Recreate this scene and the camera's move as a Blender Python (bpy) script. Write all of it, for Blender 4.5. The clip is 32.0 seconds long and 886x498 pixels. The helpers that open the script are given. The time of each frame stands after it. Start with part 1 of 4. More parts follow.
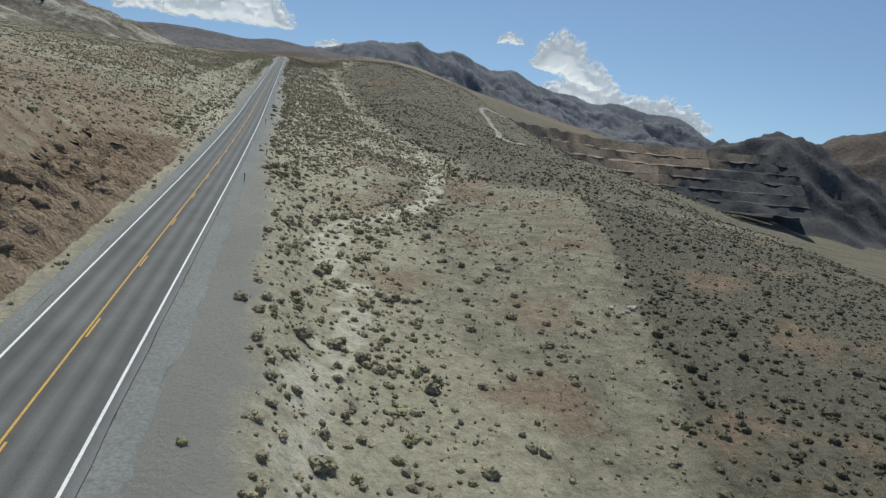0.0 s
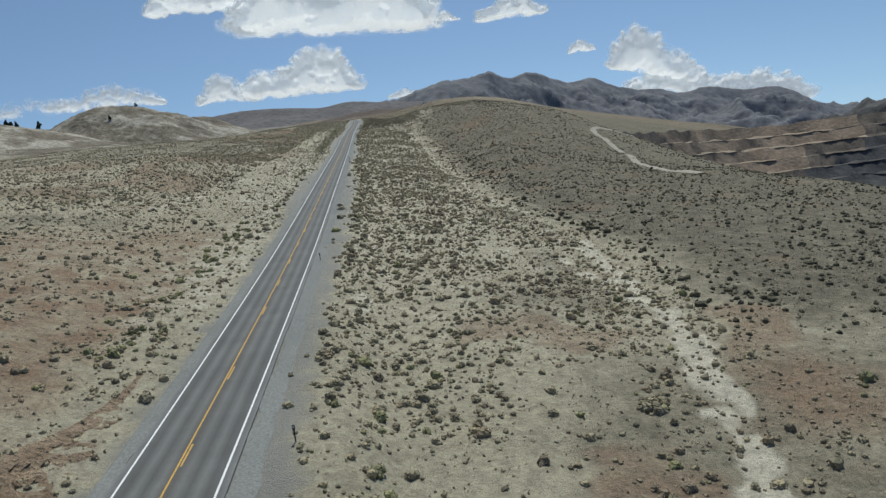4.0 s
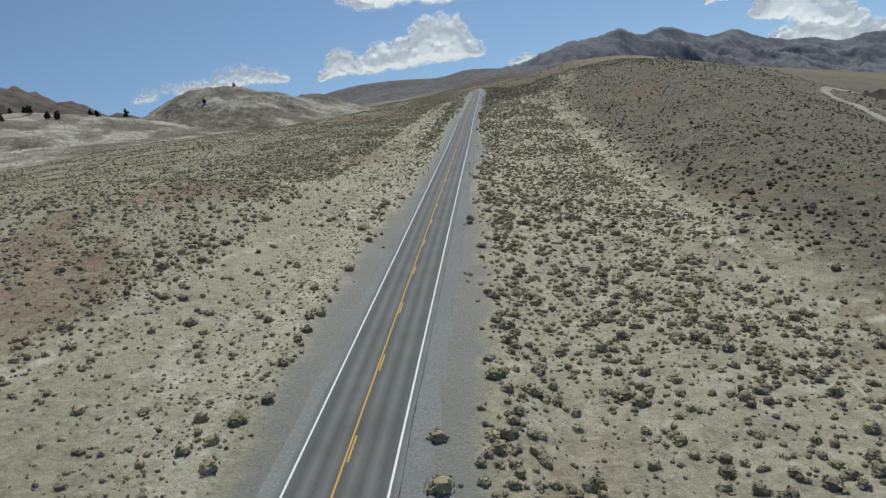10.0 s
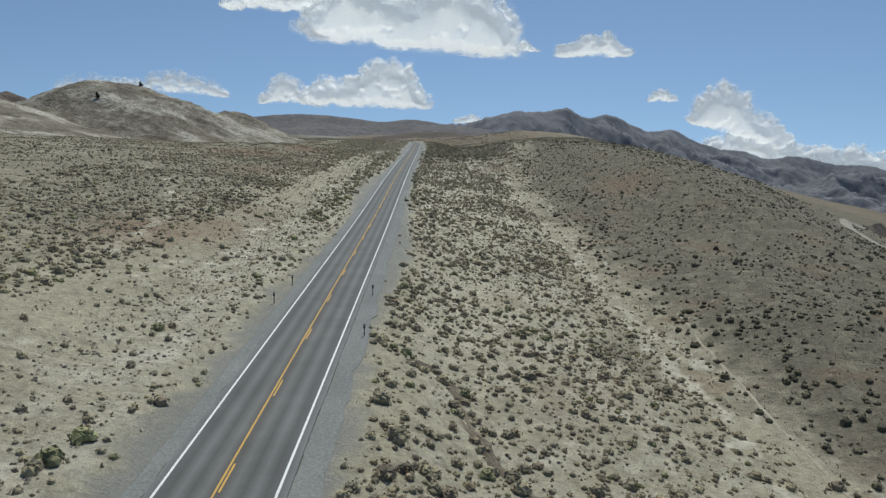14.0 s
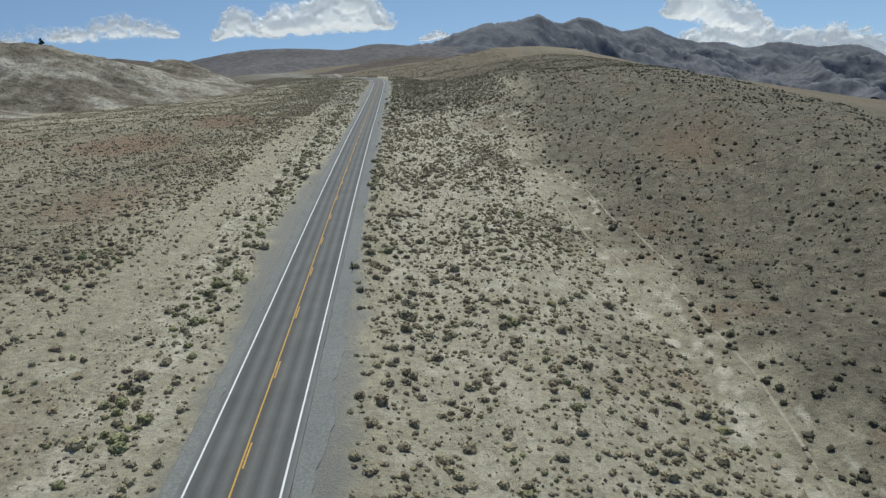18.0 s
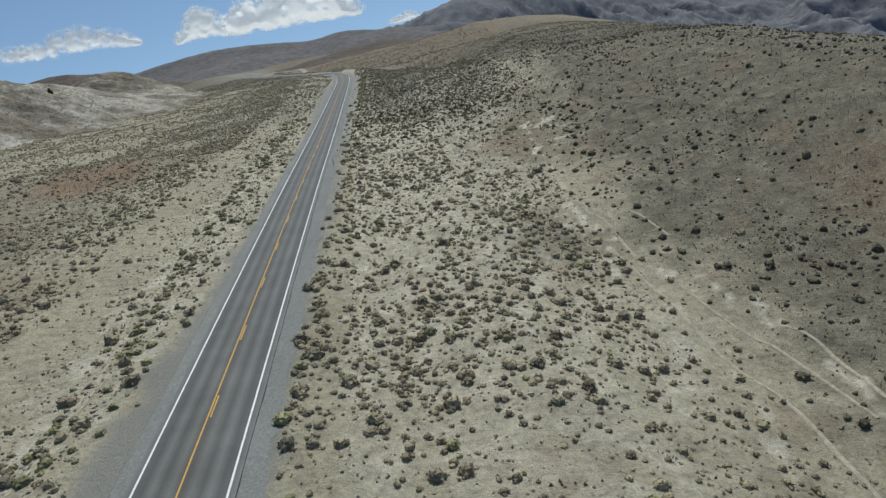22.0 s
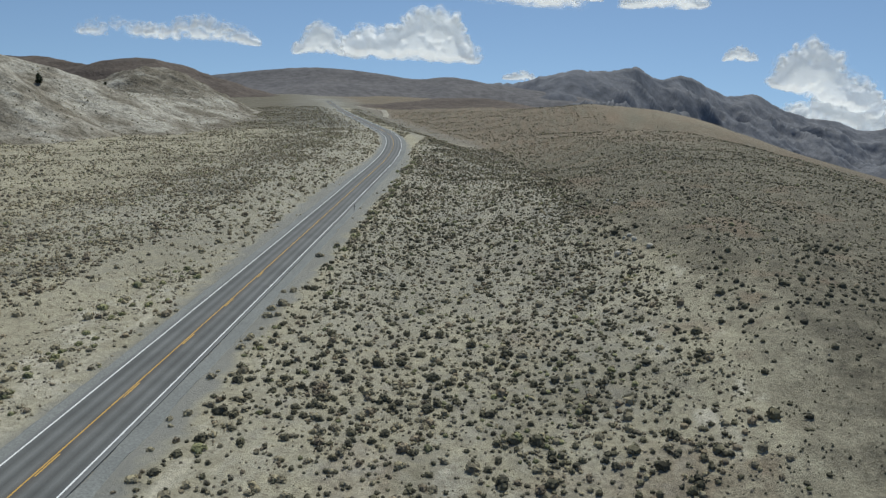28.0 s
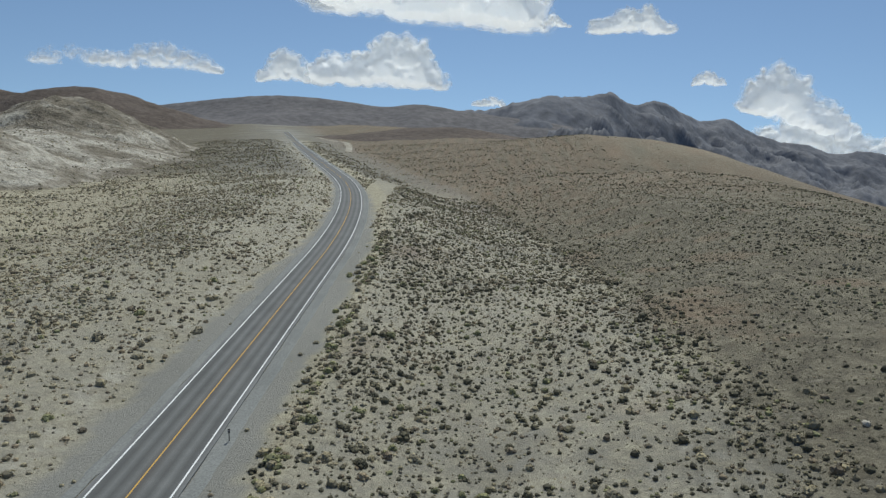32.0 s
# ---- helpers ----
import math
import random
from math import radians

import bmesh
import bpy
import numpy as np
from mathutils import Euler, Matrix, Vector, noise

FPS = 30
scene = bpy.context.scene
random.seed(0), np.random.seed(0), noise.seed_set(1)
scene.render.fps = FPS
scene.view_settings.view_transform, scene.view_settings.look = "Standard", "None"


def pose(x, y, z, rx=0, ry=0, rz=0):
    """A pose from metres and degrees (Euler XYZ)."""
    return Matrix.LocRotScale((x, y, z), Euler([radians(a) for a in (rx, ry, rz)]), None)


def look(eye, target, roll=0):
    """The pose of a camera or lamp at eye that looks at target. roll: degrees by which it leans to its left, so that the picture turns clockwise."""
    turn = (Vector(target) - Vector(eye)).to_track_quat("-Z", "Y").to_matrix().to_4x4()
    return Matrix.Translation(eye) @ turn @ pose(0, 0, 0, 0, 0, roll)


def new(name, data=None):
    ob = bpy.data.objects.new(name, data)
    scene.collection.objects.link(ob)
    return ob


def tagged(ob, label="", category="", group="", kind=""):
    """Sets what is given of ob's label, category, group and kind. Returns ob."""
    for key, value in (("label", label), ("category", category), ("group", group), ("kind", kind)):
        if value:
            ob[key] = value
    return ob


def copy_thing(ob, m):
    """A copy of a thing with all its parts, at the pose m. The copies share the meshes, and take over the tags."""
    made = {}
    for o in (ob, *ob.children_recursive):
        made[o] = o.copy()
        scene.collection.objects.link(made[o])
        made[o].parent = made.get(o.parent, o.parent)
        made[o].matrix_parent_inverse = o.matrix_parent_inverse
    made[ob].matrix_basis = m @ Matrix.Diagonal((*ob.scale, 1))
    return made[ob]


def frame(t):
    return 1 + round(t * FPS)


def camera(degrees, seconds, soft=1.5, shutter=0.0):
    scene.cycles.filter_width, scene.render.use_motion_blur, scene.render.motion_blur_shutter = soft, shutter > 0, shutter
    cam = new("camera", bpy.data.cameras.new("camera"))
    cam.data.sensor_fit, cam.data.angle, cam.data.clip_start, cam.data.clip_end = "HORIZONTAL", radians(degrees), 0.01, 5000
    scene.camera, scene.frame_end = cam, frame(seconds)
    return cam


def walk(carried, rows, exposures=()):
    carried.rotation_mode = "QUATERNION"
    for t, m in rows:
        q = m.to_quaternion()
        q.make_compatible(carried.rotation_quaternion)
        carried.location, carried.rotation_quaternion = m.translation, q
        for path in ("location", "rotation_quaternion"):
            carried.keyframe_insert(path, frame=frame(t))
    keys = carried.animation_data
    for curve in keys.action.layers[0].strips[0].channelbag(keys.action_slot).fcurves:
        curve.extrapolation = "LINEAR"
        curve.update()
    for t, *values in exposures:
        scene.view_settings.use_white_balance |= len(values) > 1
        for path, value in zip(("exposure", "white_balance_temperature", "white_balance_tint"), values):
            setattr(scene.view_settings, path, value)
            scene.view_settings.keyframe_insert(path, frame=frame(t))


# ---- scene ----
PATH = [  # seconds, eye x y z, yaw, pitch, roll
    (0, 11.22, -6.54, 19.16, -13.09, -13.07, 5.96),
    (0.5, 11.71, 3.59, 20.35, -14.93, -10.06, 9.77),
    (1, 12.95, 15.54, 21.49, -11.37, -10.34, 6.35),
    (1.5, 14.20, 27.29, 22.47, -5.16, -11.83, 3.30),
    (2, 14.82, 38.27, 22.74, -3.06, -13.44, 5.22),
    (2.5, 14.87, 50.05, 22.78, -4.31, -14.07, 1.24),
    (3, 14.76, 61.11, 23.10, -4.22, -12.59, 0.21),
    (3.5, 15.61, 73.76, 23.74, -3.40, -11.01, -9.47),
    (5.5, 15.01, 117.00, 20.15, -10.31, -9.03, 7.91),
    (6, 15.48, 127.22, 20.95, -10.14, -7.03, 8.30),
    (6.5, 16.23, 136.97, 22.12, -7.67, -6.88, 9.22),
    (7, 16.63, 146.64, 23.16, -5.90, -6.09, 11.81),
    (7.5, 16.91, 156.86, 24.52, -2.09, -7.12, 7.95),
    (8, 16.19, 167.28, 25.29, 0.82, -8.32, 7.14),
    (8.5, 15.31, 178.66, 25.79, 5.95, -9.89, 1.88),
    (9, 14.43, 188.83, 26.09, 6.37, -10.03, -3.08),
    (9.5, 13.21, 198.97, 26.53, 5.54, -10.61, -6.70),
    (10, 12.44, 209.04, 26.77, 5.81, -11.70, -9.69),
    (10.5, 11.80, 218.93, 26.58, 4.01, -12.64, -6.81),
    (11, 11.46, 229.58, 25.95, 1.76, -13.28, -8.29),
    (11.5, 11.17, 240.37, 25.80, -1.32, -14.42, -4.98),
    (12, 11.17, 251.01, 25.97, -3.32, -13.09, 0.12),
    (12.5, 11.58, 261.74, 26.37, -2.63, -9.74, -4.06),
    (13, 11.89, 272.78, 27.01, -2.02, -9.26, -1.46),
    (13.5, 11.62, 283.35, 27.60, -4.41, -8.32, 3.29),
    (14, 11.52, 294.84, 27.97, -1.10, -8.28, 0.99),
    (14.5, 11.39, 305.97, 28.67, 0.64, -8.25, 1.11),
    (15, 11.73, 316.76, 29.81, 1.53, -6.48, -4.95),
    (15.5, 11.91, 327.49, 31.17, 0.02, -8.26, -1.75),
    (17.5, 13.23, 371.56, 38.10, 1.28, -10.85, -7.85),
    (18, 13.67, 382.82, 38.82, -2.25, -14.69, -4.78),
    (18.5, 13.30, 392.85, 39.53, -10.28, -12.84, 5.34),
    (19, 13.48, 404.03, 40.00, -9.44, -11.09, 1.33),
    (19.5, 14.50, 416.71, 40.48, -4.54, -12.21, -3.84),
    (20, 15.19, 427.78, 40.91, -4.10, -10.42, -5.28),
    (20.5, 15.20, 439.30, 41.09, -5.52, -11.82, -5.24),
    (21, 15.95, 450.77, 41.45, -4.18, -15.07, -8.78),
    (21.5, 16.33, 461.57, 41.51, -6.18, -16.48, -0.96),
    (22, 17.54, 474.37, 41.01, -2.62, -16.32, -10.51),
    (22.5, 19.30, 485.70, 40.89, -2.54, -16.76, -13.95),
    (23, 20.48, 496.57, 40.97, -9.75, -19.14, -8.44),
    (23.5, 21.78, 507.63, 41.11, -14.22, -17.28, 1.26),
    (24, 23.96, 519.70, 40.16, -13.44, -13.44, 4.15),
    (24.5, 26.13, 531.58, 41.02, -11.57, -11.54, 0.47),
    (25, 27.98, 543.42, 41.86, -11.77, -12.29, 5.72),
    (25.5, 29.55, 555.35, 42.65, -12.00, -8.74, 15.65),
    (26, 31.30, 565.85, 44.17, -8.02, -7.02, 7.08),
    (26.5, 33.18, 577.96, 45.96, -4.45, -8.40, 4.83),
    (28.5, 31.91, 625.65, 52.23, 3.32, -12.43, 2.08),
    (29, 30.92, 637.44, 52.70, 2.22, -12.88, 1.71),
    (29.5, 30.28, 649.91, 53.06, 3.37, -13.94, -0.91),
    (30, 29.24, 661.22, 53.84, 3.03, -13.74, 2.33),
    (30.5, 27.59, 674.24, 53.93, 1.35, -12.35, 1.60),
    (31, 26.26, 686.10, 54.44, -1.48, -12.70, 5.70),
    (31.5, 25.29, 698.31, 54.28, -1.06, -10.75, 2.02),
    (32, 24.54, 711.12, 55.00, 0.19, -9.84, 1.87),
]


def aim(x, y, z, yaw, pitch, roll):
    a, b = radians(yaw), radians(pitch)
    way = Vector((-math.sin(a) * math.cos(b), math.cos(a) * math.cos(b), math.sin(b)))
    eye = Vector((x, y, z))
    return look(eye, eye + way * 100, roll)


cam = camera(64, 32.0, soft=1.4)
walk(cam, [(r[0], aim(*r[1:])) for r in PATH], exposures=[(0.0, 0.0, 6480, 3), (32.0, 0.0, 6480, 3)])

# ---- world and sun ----
SUN_AZ, SUN_EL = radians(12), radians(57)
world = bpy.data.worlds.new("world")
scene.world = world
world.use_nodes = True
wn, wl = world.node_tree.nodes, world.node_tree.links
sky = wn.new("ShaderNodeTexSky")
sky.sky_type = "NISHITA"
sky.sun_disc = False
sky.sun_elevation, sky.sun_rotation = SUN_EL, SUN_AZ
sky.altitude, sky.air_density, sky.dust_density, sky.ozone_density = 1500, 1.0, 0.3, 2.0
# the land falls away below eye level to the right, so the sky's foot is set lower
tc, lift = wn.new("ShaderNodeTexCoord"), wn.new("ShaderNodeVectorMath")
lift.operation = "ADD"
lift.inputs[1].default_value = (0, 0, 0.16)
wl.new(tc.outputs["Generated"], lift.inputs[0])
wl.new(lift.outputs[0], sky.inputs["Vector"])
wl.new(sky.outputs[0], wn["Background"].inputs[0])
wn["Background"].inputs[1].default_value = 0.095
sun = new("sun", bpy.data.lights.new("sun", "SUN"))
sun.data.energy, sun.data.angle, sun.data.color = 3.4, radians(0.53), (1.0, 0.97, 0.92)
sun_dir = Vector((math.sin(SUN_AZ) * math.cos(SUN_EL), math.cos(SUN_AZ) * math.cos(SUN_EL), math.sin(SUN_EL)))
sun.matrix_world = look(sun_dir * 500, (0, 0, 0))


# ---- materials ----
def shader(name):
    m = bpy.data.materials.new(name)
    m.use_nodes = True
    nt = m.node_tree
    return m, nt, nt.nodes["Principled BSDF"]


def add(nt, kind, **vals):
    n = nt.nodes.new(kind)
    for k, v in vals.items():
        n.inputs[k.replace("_", " ")].default_value = v
    return n


def noise_of(nt, scale, detail=5.0, rough=0.6, coord=None):
    n = add(nt, "ShaderNodeTexNoise", Scale=scale, Detail=detail, Roughness=rough)
    if coord is None:
        g = nt.nodes.new("ShaderNodeNewGeometry")
        coord = g.outputs["Position"]
    nt.links.new(coord, n.inputs["Vector"])
    return n


def ramp(nt, fac, stops):
    r = nt.nodes.new("ShaderNodeValToRGB")
    while len(r.color_ramp.elements) < len(stops):
        r.color_ramp.elements.new(0.5)
    for e, (p, c) in zip(r.color_ramp.elements, stops):
        e.position, e.color = p, (*c, 1)
    nt.links.new(fac, r.inputs[0])
    return r.outputs[0]


def mixed(nt, fac, a, b, how="MIX"):
    n = nt.nodes.new("ShaderNodeMix")
    n.data_type, n.blend_type = "RGBA", how
    for src, sock in ((fac, n.inputs[0]), (a, n.inputs[6]), (b, n.inputs[7])):
        if isinstance(src, (int, float)):
            sock.default_value = src
        elif isinstance(src, tuple):
            sock.default_value = (*src, 1)
        else:
            nt.links.new(src, sock)
    return n.outputs[2]


def bumped(nt, bsdf, height, strength, distance):
    b = add(nt, "ShaderNodeBump", Strength=strength, Distance=distance)
    nt.links.new(height, b.inputs["Height"])
    nt.links.new(b.outputs[0], bsdf.inputs["Normal"])


def two_scale(name, c1, c2, big, small, rough=0.9, bump=0.4, dist=0.05, island=0.0):
    """A matt surface that varies at two scales."""
    m, nt, b = shader(name)
    n1, n2 = noise_of(nt, big), noise_of(nt, small)
    col = ramp(nt, n1.outputs["Fac"], [(0.3, c1), (0.7, c2)])
    fine = ramp(nt, n2.outputs["Fac"], [(0.25, (0.62, 0.62, 0.62)), (0.75, (1.25, 1.25, 1.25))])
    col = mixed(nt, 1.0, col, fine, "MULTIPLY")
    if island:
        g = nt.nodes.new("ShaderNodeNewGeometry")
        o = nt.nodes.new("ShaderNodeObjectInfo")
        s = nt.nodes.new("ShaderNodeMath")
        s.operation = "ADD"
        nt.links.new(g.outputs["Random Per Island"], s.inputs[0])
        nt.links.new(o.outputs["Random"], s.inputs[1])
        f = nt.nodes.new("ShaderNodeMath")
        f.operation = "FRACT"
        nt.links.new(s.outputs[0], f.inputs[0])
        tone = ramp(nt, f.outputs[0], [(0.0, (1 - island,) * 3), (0.5, (1, 1, 0.95)), (1.0, (1 + island, 1 + island * 0.9, 1 + island * 0.5))])
        col = mixed(nt, 1.0, col, tone, "MULTIPLY")
    nt.links.new(col, b.inputs["Base Color"])
    b.inputs["Roughness"].default_value = rough
    b.inputs["Specular IOR Level"].default_value = 0.2
    bumped(nt, b, n2.outputs["Fac"], bump, dist)
    return m


def ground_material():
    """Gravelly desert soil: tan, with pale sand, dark gravel and red earth where the soil map says so."""
    m, nt, b = shader("desert_soil")
    at = nt.nodes.new("ShaderNodeAttribute")
    at.attribute_name = "soil"
    sep = nt.nodes.new("ShaderNodeSeparateColor")
    nt.links.new(at.outputs["Color"], sep.inputs[0])
    big, mid, fine, grit = noise_of(nt, 0.035, 6), noise_of(nt, 0.35, 6), noise_of(nt, 2.4, 8, 0.75), noise_of(nt, 7.0, 4, 0.75)
    tan = ramp(nt, big.outputs["Fac"], [(0.3, TAN_A), (0.7, TAN_B)])

    def patchy(chan, sharp):
        s = nt.nodes.new("ShaderNodeMath")
        s.operation = "ADD"
        nt.links.new(at.outputs["Alpha"] if chan == "Alpha" else sep.outputs[chan], s.inputs[0])
        d = nt.nodes.new("ShaderNodeMath")
        d.operation = "MULTIPLY_ADD"
        nt.links.new(mid.outputs["Fac"], d.inputs[0])
        d.inputs[1].default_value, d.inputs[2].default_value = 0.9, -0.45
        nt.links.new(d.outputs[0], s.inputs[1])
        r = nt.nodes.new("ShaderNodeMapRange")
        r.inputs[1].default_value, r.inputs[2].default_value = 0.5 - sharp, 0.5 + sharp
        nt.links.new(s.outputs[0], r.inputs[0])
        return r.outputs[0]

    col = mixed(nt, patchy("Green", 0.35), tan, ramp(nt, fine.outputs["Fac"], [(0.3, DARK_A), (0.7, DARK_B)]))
    col = mixed(nt, patchy("Blue", 0.35), col, ramp(nt, fine.outputs["Fac"], [(0.3, RED_A), (0.7, RED_B)]))
    col = mixed(nt, patchy("Red", 0.24), col, ramp(nt, mid.outputs["Fac"], [(0.3, PALE_A), (0.7, PALE_B)]))
    tone = ramp(nt, fine.outputs["Fac"], [(0.28, (0.62, 0.61, 0.6)), (0.48, (1, 1, 1)), (0.72, (1.25, 1.25, 1.25))])
    worn = noise_of(nt, 0.9, 5, 0.65)
    tone = mixed(nt, 1.0, tone, ramp(nt, worn.outputs["Fac"], [(0.3, (0.72, 0.72, 0.72)), (0.5, (1, 1, 1)), (0.7, (1.2, 1.2, 1.18))]), "MULTIPLY")
    speck = ramp(nt, grit.outputs["Fac"], [(0.32, (0.62, 0.6, 0.58)), (0.45, (1, 1, 1)), (0.58, (1, 1, 1)), (0.7, (1.35, 1.35, 1.32))])
    col = mixed(nt, 1.0, mixed(nt, 1.0, col, tone, "MULTIPLY"), speck, "MULTIPLY")
    col = mixed(nt, patchy("Alpha", 0.4), col, mixed(nt, 1.0, ramp(nt, big.outputs["Fac"], [(0.3, (0.245, 0.24, 0.212)), (0.7, (0.3, 0.292, 0.258))]), ramp(nt, grit.outputs["Fac"], [(0.3, (0.88, 0.88, 0.88)), (0.7, (1.1, 1.1, 1.1))]), "MULTIPLY"))
    nt.links.new(col, b.inputs["Base Color"])
    b.inputs["Roughness"].default_value = 0.95
    b.inputs["Specular IOR Level"].default_value = 0.15
    bumped(nt, b, fine.outputs["Fac"], 0.8, 0.4)
    return m


TAN_A, TAN_B = (0.335, 0.304, 0.22), (0.43, 0.392, 0.29)
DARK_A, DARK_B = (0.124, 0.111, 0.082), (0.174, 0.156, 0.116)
RED_A, RED_B = (0.2, 0.142, 0.096), (0.3, 0.218, 0.15)
PALE_A, PALE_B = (0.46, 0.425, 0.335), (0.57, 0.528, 0.425)
M_ground = ground_material()


def asphalt_material():
    """Greyed asphalt with paler wheel tracks and darker strips between them."""
    m, nt, b = shader("asphalt")
    g = nt.nodes.new("ShaderNodeUVMap")
    sp = nt.nodes.new("ShaderNodeSeparateXYZ")
    nt.links.new(g.outputs[0], sp.inputs[0])
    dark, pale, edge = (0.082, 0.083, 0.08), (0.15, 0.154, 0.148), (0.17, 0.172, 0.168)
    streak = ramp(nt, sp.outputs[0], [(0.0, edge), (0.09, (0.1, 0.102, 0.1)), (0.16, dark), (0.24, pale), (0.32, dark), (0.41, (0.14, 0.142, 0.136)), (0.48, (0.09, 0.084, 0.076)), (0.53, (0.09, 0.084, 0.076)),
                                     (0.6, (0.14, 0.142, 0.136)), (0.69, dark), (0.77, pale), (0.85, dark), (0.92, (0.1, 0.102, 0.1)), (1.0, edge)])
    n1, n2 = noise_of(nt, 0.25, 6), noise_of(nt, 14, 3)
    tone = ramp(nt, n1.outputs["Fac"], [(0.3, (0.85, 0.85, 0.85)), (0.7, (1.15, 1.15, 1.15))])
    grit = ramp(nt, n2.outputs["Fac"], [(0.3, (0.8, 0.8, 0.8)), (0.7, (1.2, 1.2, 1.2))])
    col = mixed(nt, 1.0, mixed(nt, 1.0, streak, tone, "MULTIPLY"), grit, "MULTIPLY")
    nt.links.new(col, b.inputs["Base Color"])
    b.inputs["Roughness"].default_value = 0.85
    bumped(nt, b, n2.outputs["Fac"], 0.3, 0.02)
    return m


def paint_material(name, col, worn):
    m, nt, b = shader(name)
    n = noise_of(nt, 6, 5, 0.7)
    c = ramp(nt, n.outputs["Fac"], [(0.3, worn), (0.48, col)])
    nt.links.new(c, b.inputs["Base Color"])
    b.inputs["Roughness"].default_value = 0.7
    return m


M_road = asphalt_material()
M_white = paint_material("white_road_paint", (0.78, 0.78, 0.76), (0.45, 0.45, 0.43))
M_yellow = paint_material("yellow_road_paint", (0.58, 0.34, 0.06), (0.3, 0.2, 0.08))
M_shoulder = two_scale("grey_shoulder_gravel", (0.2, 0.206, 0.196), (0.25, 0.256, 0.242), 0.12, 5.0, 0.95, 0.35, 0.03)
# grey mountain rock with the blue of distance haze mixed into its base colour
M_hazed_rock = two_scale("hazed_mountain_rock", (0.12, 0.127, 0.147), (0.2, 0.203, 0.22), 0.008, 0.05, 0.95, 0.5, 3.5)
M_far = two_scale("far_hill", (0.12, 0.115, 0.12), (0.17, 0.16, 0.16), 0.01, 0.06, 0.95, 0.6, 4.0)
M_brownhill = two_scale("brown_hill", (0.09, 0.072, 0.06), (0.15, 0.12, 0.1), 0.012, 0.12, 0.95, 0.8, 3.0)


def badland_material():
    """Tan and brown slopes with bare whitish patches."""
    mat, nt, b = shader("pale_badland")
    n1, n2, n3 = noise_of(nt, 0.03, 7, 0.62), noise_of(nt, 0.16, 6, 0.65), noise_of(nt, 0.7, 4, 0.7)
    col = ramp(nt, n1.outputs["Fac"], [(0.38, (0.18, 0.156, 0.12)), (0.48, (0.26, 0.232, 0.184)), (0.58, (0.45, 0.42, 0.355))])
    tone = ramp(nt, n2.outputs["Fac"], [(0.3, (0.55, 0.54, 0.52)), (0.52, (1, 1, 1)), (0.7, (1.3, 1.3, 1.3))])
    spot = ramp(nt, n3.outputs["Fac"], [(0.36, (0.5, 0.5, 0.46)), (0.5, (1, 1, 1))])
    nt.links.new(mixed(nt, 1.0, mixed(nt, 1.0, col, tone, "MULTIPLY"), spot, "MULTIPLY"), b.inputs["Base Color"])
    b.inputs["Roughness"].default_value = 0.95
    b.inputs["Specular IOR Level"].default_value = 0.15
    bumped(nt, b, n2.outputs["Fac"], 1.0, 2.5)
    return mat


M_ash = badland_material()
M_sage = two_scale("sage_leaf", (0.272, 0.24, 0.168), (0.375, 0.33, 0.238), 0.6, 7.0, 0.9, 0.3, 0.05, island=0.4)
M_dry = two_scale("dry_leaf", (0.235, 0.192, 0.138), (0.33, 0.275, 0.203), 0.7, 7.0, 0.9, 0.3, 0.05, island=0.4)
M_twig = two_scale("dry_twig", (0.1, 0.085, 0.065), (0.17, 0.14, 0.1), 2.0, 20.0, 0.9, 0.3, 0.02)
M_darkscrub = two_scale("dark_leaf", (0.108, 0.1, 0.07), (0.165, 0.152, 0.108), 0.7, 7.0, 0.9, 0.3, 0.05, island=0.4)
M_green = two_scale("green_leaf", (0.235, 0.232, 0.125), (0.32, 0.312, 0.18), 0.8, 8.0, 0.9, 0.3, 0.05, island=0.35)
M_juniper = two_scale("juniper_leaf", (0.02, 0.026, 0.014), (0.04, 0.048, 0.026), 0.5, 4.0, 0.9, 0.3, 0.1, island=0.3)
M_boulder = two_scale("pale_boulder", (0.5, 0.455, 0.37), (0.68, 0.63, 0.53), 1.5, 9.0, 0.9, 0.5, 0.05)
M_stone = two_scale("brown_stone", (0.16, 0.14, 0.115), (0.3, 0.27, 0.22), 0.8, 8.0, 0.9, 0.5, 0.04, island=0.4)
M_bank = two_scale("brown_earth_bank", (0.23, 0.168, 0.112), (0.44, 0.335, 0.235), 0.5, 2.6, 0.95, 1.0, 0.7)
M_gully = two_scale("gully_earth", (0.15, 0.125, 0.095), (0.26, 0.22, 0.165), 0.4, 3.0, 0.95, 0.8, 0.3)
M_post = two_scale("dark_post_steel", (0.03, 0.03, 0.03), (0.07, 0.065, 0.06), 3.0, 30.0, 0.6, 0.2, 0.005)
M_reflector = two_scale("white_reflector", (0.6, 0.6, 0.6), (0.75, 0.75, 0.75), 3.0, 30.0, 0.4, 0.1, 0.002)
M_pit = two_scale("brown_cut_rock", (0.2, 0.148, 0.108), (0.37, 0.285, 0.21), 0.04, 0.3, 0.95, 0.8, 1.2)
M_pitdark = two_scale("black_cut_rock", (0.055, 0.055, 0.058), (0.13, 0.126, 0.124), 0.03, 0.25, 0.95, 0.7, 1.0)
M_pitgrey = two_scale("grey_brown_cut_rock", (0.1, 0.085, 0.07), (0.2, 0.165, 0.135), 0.04, 0.3, 0.95, 0.7, 1.0)
M_bench = two_scale("pale_bench_dust", (0.28, 0.22, 0.16), (0.4, 0.33, 0.25), 0.05, 0.5, 0.95, 0.5, 0.4)


